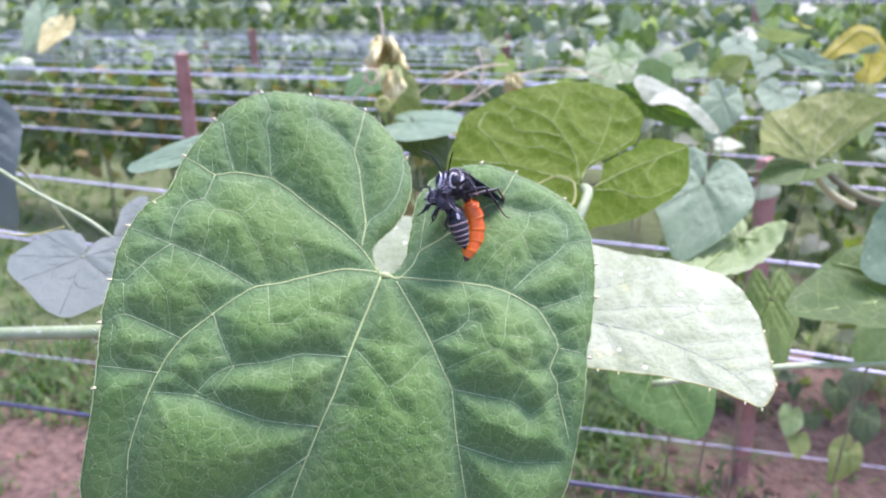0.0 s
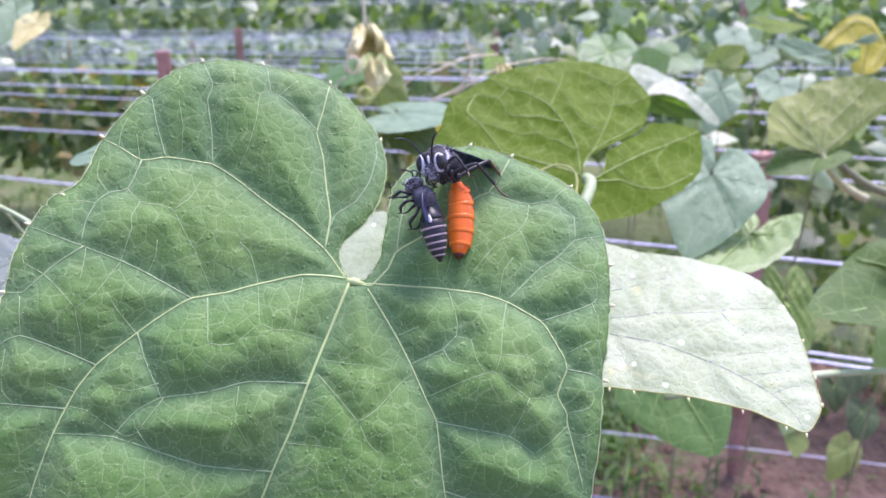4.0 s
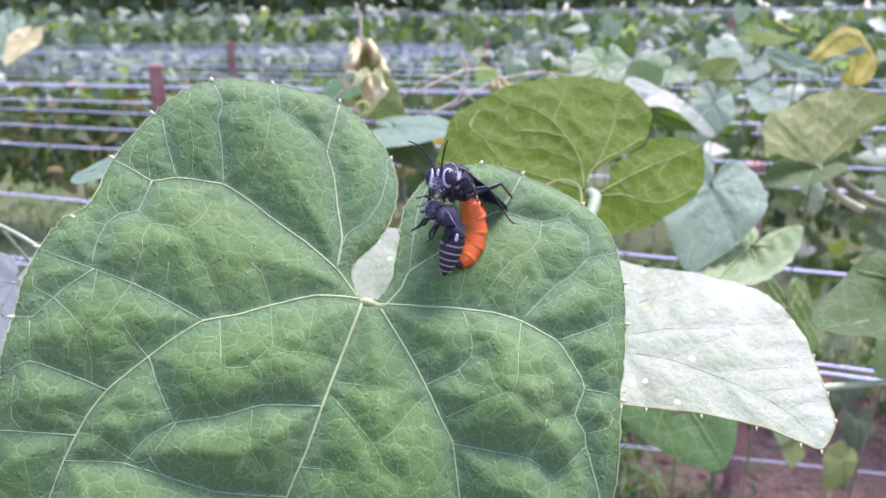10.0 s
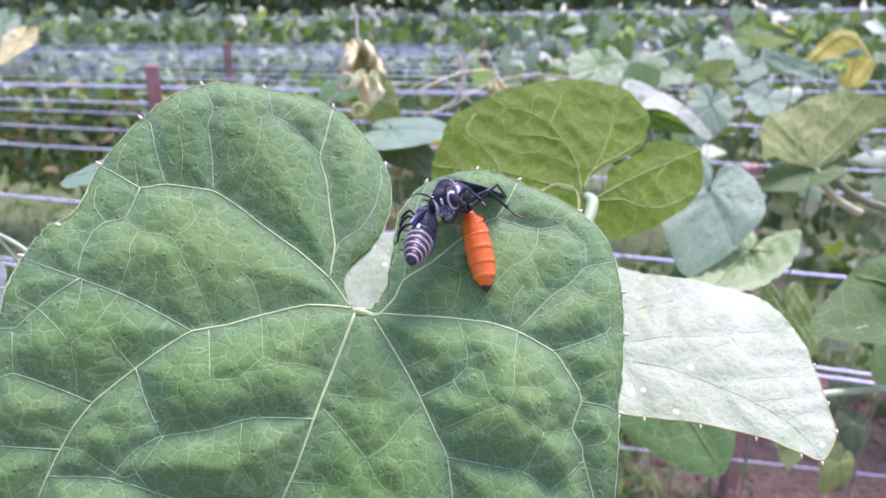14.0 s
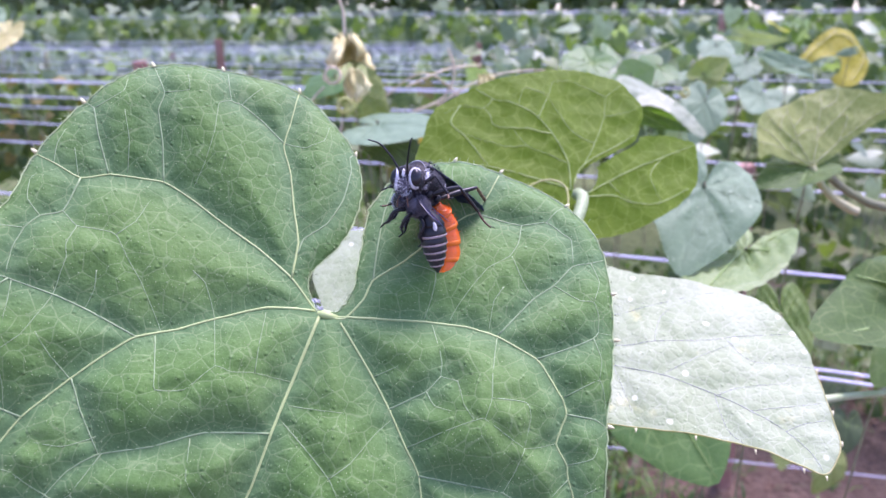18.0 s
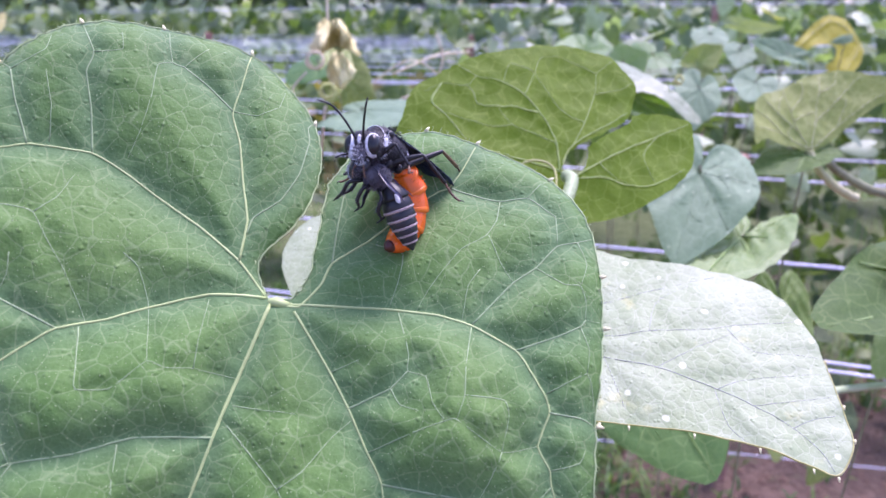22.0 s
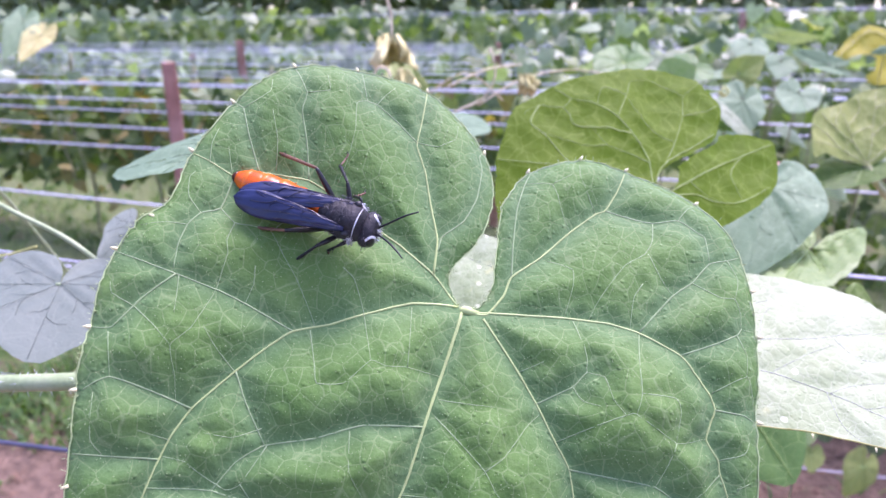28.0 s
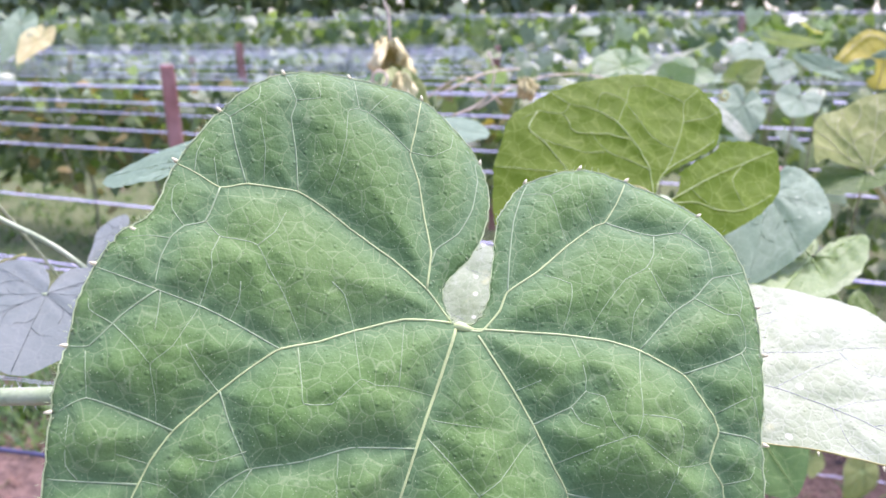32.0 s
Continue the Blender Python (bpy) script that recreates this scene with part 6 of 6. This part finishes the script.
    for x in cuts[2:-1]:
        r = float(np.interp(x, xs, rs))
        part("band", lathe([(-x + 0.22, 0, r * 1.04, r * 0.96), (-x + 0.14, 0, r * 1.08, r * 0.995), (-x - 0.06, 0, r * 1.06, r * 0.975), (-x - 0.14, 0, r * 0.98, r * 0.90)], 20), band_mat, abd, "pale hair band")
    for s in (1, -1):
        part("side_spot", egg((-1.6, 1.55 * s, 0.6), 0.7, 0.25, 0.3, 10, 6), silver_mat, abd, "white side spot")
    return body, abd


WASP, WASP_HEAD, WASP_WINGS, WASP_SEGS, WASP_LEGS = wasp()
unit[0] = BMM
BEE, BEE_ABDOMEN = bee()


def on_leaf(u, v, w, heading, pitch=0.0, roll=0.0):
    """Pose on the big leaf: place in millimetres, heading in its plane, nose up, roll to show the back."""
    u, v, w = u - 0.15 * w, v - 0.37 * w, w + float(dish(u, v))
    return LEAF @ pose(u * MM, v * MM, w * MM, 0, 0, heading) @ pose(0, 0, 0, 0, -pitch, 0) @ pose(0, 0, 0, roll, 0, 0)


def motions():
    # t, u, v, height, heading, pitch, roll, abdomen bend at the waist, curl along it, head turn, head nod, wing lift
    life = [
        (0, 21.8, 22.9, 10, 172, 42, 80, 40, 14, 18, -15, 0), (1, 21.7, 22.8, 10, 174, 42, 84, 66, 8, 20, -30, 0), (2, 21.1, 24.4, 10, 178, 42, 84, 76, 3, 20, -25, 0), (3, 22.3, 24.4, 10, 180, 42, 84, 74, 5, 22, -35, 0),
        (4.5, 21.8, 23.5, 10, 176, 42, 84, 83, 2, 22, -30, 0), (6, 20.7, 21.5, 10, 188, 42, 84, 84, 2, 20, -40, 0), (7, 21.5, 22.4, 10, 178, 42, 81, 52, 9, 20, -25, 0), (8, 20.4, 24.4, 10, 176, 42, 78, 48, 10, 18, -15, 0),
        (9, 21.7, 24.5, 10, 176, 42, 78, 48, 9, 18, -15, 0), (10, 21.7, 24.1, 10, 174, 42, 77, 30, 21, 16, -12, 0), (11, 22.4, 22.4, 10, 175, 42, 82, 74, 3, 18, -40, 0), (12, 22.2, 22.4, 10, 190, 42, 84, 88, 1, 22, -48, 0),
        (13, 21.7, 22.9, 10, 190, 42, 84, 88, 1, 22, -48, 0), (14, 22.2, 22.5, 10, 188, 42, 84, 86, 1, 22, -48, 0), (15.5, 22, 22.8, 10, 182, 42, 82, 76, 3, 21, -35, 0), (17, 21.9, 22.6, 10, 178, 42, 80, 50, 7, 18, -22, 0),
        (18, 21.6, 23.9, 10, 175, 42, 77, 47, 9, 16, -16, 0), (19, 21.9, 23.8, 10, 174, 42, 76, 47, 9, 16, -14, 0), (20, 20.6, 24.8, 10, 173, 42, 76, 46, 10, 16, -14, 0), (21, 21.5, 25.7, 10, 174, 42, 76, 32, 15, 16, -14, 0),
        (22, 20.9, 24.2, 10, 176, 42, 76, 24, 24, 18, -16, 0), (23, 21.6, 23.8, 10, 198, 42, 84, 70, 13, 26, -50, 0), (23.6, 21.1, 21, 9, 207, 32, 84, 70, 15, 28, -50, 0), (24.1, 21.7, 20.3, 7, 216, 22, 82, 70, 17, 28, -50, 0),
        (24.5, 14.2, 23.8, 6.8, 190, 0, 64, 60, 4, 10, -10, 0), (24.8, 10.5, 24.6, 6.8, 181, 0, 55, 12, 9, 5, -5, 0), (25, 7.6, 24.6, 6.8, 174, 0, 50, 2, 8, 5, -5, 0), (25.3, 5, 26.5, 6.8, 142, 0, 34, 4, 3, 0, 0, 0),
        (25.6, -0.8, 29.5, 6.8, 136, 0, 32, 2, 2, 0, 0, 0), (25.8, -9.4, 31.6, 6.8, 148, 0, 32, 4, 2, 5, -5, 0), (26, -14.2, 31.8, 6.8, 172, 2, 32, 2, 3, 10, -10, 0), (26.5, -20, 28.1, 6.8, 216, 2, 25, 10, 2, 5, -10, 0),
        (27.2, -24, 22.5, 6.8, 270, 2, 10, 6, 1, 5, -10, 0), (27.9, -18, 18, 6.8, 325, 2, 8, 4, 0, 5, -10, 0), (28.5, -9.9, 17.9, 6.8, 360, 2, 4, 1, 0, 0, -10, 0), (28.8, -7.6, 22.5, 6.8, 380, 2, 4, 2, 0, 0, -10, 0),
        (29, -7, 24.1, 6.8, 396, 2, 4, 3, 0, -8, -10, 0), (29.2, -5.4, 29.5, 6.8, 407, 2, 6, 2, 0, 0, -15, 0), (29.5, -3.2, 33.6, 6.8, 406, 2, 8, 1, 0, 0, -15, 0), (30, -2.4, 32.9, 6.8, 406, 2, 8, 1, 0, 0, -15, 0),
        (30.5, -0.2, 35.9, 6.8, 407, 2, 8, 1, 0, -5, -25, 0), (31, -2.9, 33.8, 6.8, 406, 2, 8, 1, 0, 0, -20, 0), (31.5, -3.5, 33.8, 6.8, 404, 2, 8, 1, 0, 0, -15, 0), (31.8, -3.5, 33.8, 6.8, 404, 2, 8, 1, 0, 0, -15, 0),
    ]
    rows = [(t, on_leaf(u, v, w, h, p, r)) for t, u, v, w, h, p, r, *_ in life]
    rows += [(31.9, on_leaf(-28.0, 53.0, 12, 470, 10, 0)), (32.0, on_leaf(-46.0, 86.0, 16, 480, 10, 0))]
    walk(WASP, rows)
    walk(WASP_HEAD, [(q[0], pose(1.75 * IMM, 0, -0.3 * IMM, 0, -q[10], q[9])) for q in life] + [(32.0, pose(1.75 * IMM, 0, -0.3 * IMM))])
    for k, seg in enumerate(WASP_SEGS):
        keys = []
        for q in life:
            m = pose(-3.0 * IMM, 0, (-0.5 - 1.5 * min(1, max(0, q[7] - 15) / 24)) * IMM, 0, -q[7] * 0.75, 0)
            for j in range(k):
                m = m @ pose(-(0.9, 1.7, 2.0, 2.0, 1.8, 1.5)[j] * IMM * (1.12 - 0.12 * min(1, max(0, q[7] - 20) / 40)), 0, 0, 0, -q[8] - (q[7] * 0.25 / 2 if j < 2 else 0), 0)
            keys.append((q[0], m))
        keys.append((32.0, keys[-1][1]))
        walk(seg, keys)
    for n, wing in enumerate(WASP_WINGS):
        s = 1 - 2 * n
        # clinging: folded, now level and now dropped beside the abdomen
        keys = [(t, pose(0.6 * IMM, s * 1.0 * IMM, (1.9 + n * 0.2) * IMM, -4, -drop, s * 1.5 + 3)) for t, drop in ((0.0, 6), (1.0, -4), (2.0, -9), (3.0, -4), (6.0, -4), (7.0, 4), (8.0, 10), (10.0, 11), (11.0, 0), (12.0, 0), (14.0, 2), (17.0, 6), (18.0, 10), (22.0, 11), (23.0, 6), (24.0, 10))]
        keys += [(t, pose(0.6 * IMM, s * 1.0 * IMM, (1.9 + n * 0.2) * IMM, tilt * s, -4, yaw + s * 1.5)) for t, tilt, yaw in ((24.6, -40, -8), (25.2, -46, -9), (26.0, -36, -7), (26.6, -14, 2), (28.5, -8, 14), (29.0, -8, 19), (30.0, -8, 5), (31.8, -8, 5))]
        walk(wing, keys + [(31.9, pose(0.8 * IMM, s * 1.2 * IMM, 2.1 * IMM, s * 30, -20, s * -60)), (32.0, pose(0.8 * IMM, s * 1.2 * IMM, 2.1 * IMM, s * -20, -10, s * -70))])
    for leg, c0, i, s in WASP_LEGS:
        # clinging: legs drawn in and back; standing: spread on the leaf; each step swings a few degrees
        cling = {0: (0, 10, -25 * s), 1: (-20 * s, 30, 20 * s), 2: (-25 * s, 35, 25 * s)}[i]
        keys = []
        for t in np.arange(0.0, 24.01, 1.5):
            j = 6 * math.sin(t * 2.1 + i * 2 + s)
            keys.append((float(t), pose(*(c0 * IMM), cling[0] + j, cling[1], cling[2])))
        keys.append((24.3, pose(*(c0 * IMM), cling[0] * 0.5, cling[1] * 0.5, cling[2] * 0.5)))
        for n, t in enumerate(np.arange(24.6, 31.9, 0.3)):
            still = 29.4 < t < 31.8
            sw = 0 if still else 14 * math.sin(n * 2.1 + i * 2.1 + (0 if s > 0 else 3.1))
            keys.append((float(t), pose(*(c0 * IMM), 0, 0, sw)))
        keys.append((32.0, pose(*(c0 * IMM), -30 * s, 30, 0)))
        walk(leg, keys)
    # prey: t, u, v, height, heading, pitch, roll, abdomen droop
    prey = [
        (0, 18.2, 18.5, 10, 146, 0, 55, 46), (1, 16.4, 16.1, 10, 120, 0, 45, 25), (2, 15.8, 20.2, 10, 25, 0, 40, 10), (3, 16.7, 18.2, 10, 100, 0, 45, 15), (4.8, 18.4, 16.6, 10, 120, 0, 50, 33.5), (6, 20.2, 15, 10, 140, 0, 55, 52),
        (7, 20.8, 15.8, 10, 146, 0, 55, 52), (8, 19.6, 17.3, 10, 146, 0, 55, 52), (9, 20, 19.9, 10, 146, 0, 55, 55), (10, 19.4, 17, 10, 140, 0, 55, 72), (11, 17.8, 16.2, 10, 150, -20, 50, 10), (12, 19.6, 17.2, 10, 112, -34, 45, 12),
        (13, 17.9, 17.4, 10, 104, -38, 45, 10), (14, 16.6, 17.5, 10, 74, -38, 45, 12), (15.5, 18.4, 17.6, 10, 108, 0, 50, 37.5), (17, 20.1, 17.6, 10, 146, 0, 55, 55), (18, 20.3, 19.5, 10, 148, 0, 55, 57), (19, 19.3, 19.6, 10, 148, 0, 55, 57),
        (20, 19.7, 20.5, 10, 150, 0, 55, 55), (21, 20, 19.7, 10, 148, 0, 55, 52), (22, 19.7, 19.8, 10, 146, 0, 55, 44), (23, 19.1, 14.8, 10, 125, 0, 50, 30), (23.6, 18, 12.6, 10, 130, 0, 50, 40), (24.1, 18.3, 10.7, 9, 140, 0, 45, 50),
    ]
    rows = [(t, on_leaf(u, v, w, h, p, r)) for t, u, v, w, h, p, r, *_ in prey]
    # let go, it tumbles off the leaf to the ground
    rows += [(24.2, on_leaf(16, -62, 30, 60, 0, 45)), (24.4, pose(0.03, 0.10, 0.55, 40, 20, 90)), (24.6, pose(0.04, 0.10, 0.008, 90, 0, 120)), (32.0, pose(0.04, 0.10, 0.008, 90, 0, 120))]
    walk(BEE, rows)
    walk(BEE_ABDOMEN, [(q[0], pose(-1.9 * BMM, 0, -0.2 * BMM, 0, -q[7], 0)) for q in prey] + [(32.0, pose(-1.9 * BMM, 0, -0.2 * BMM, 0, -20, 0))])


motions()
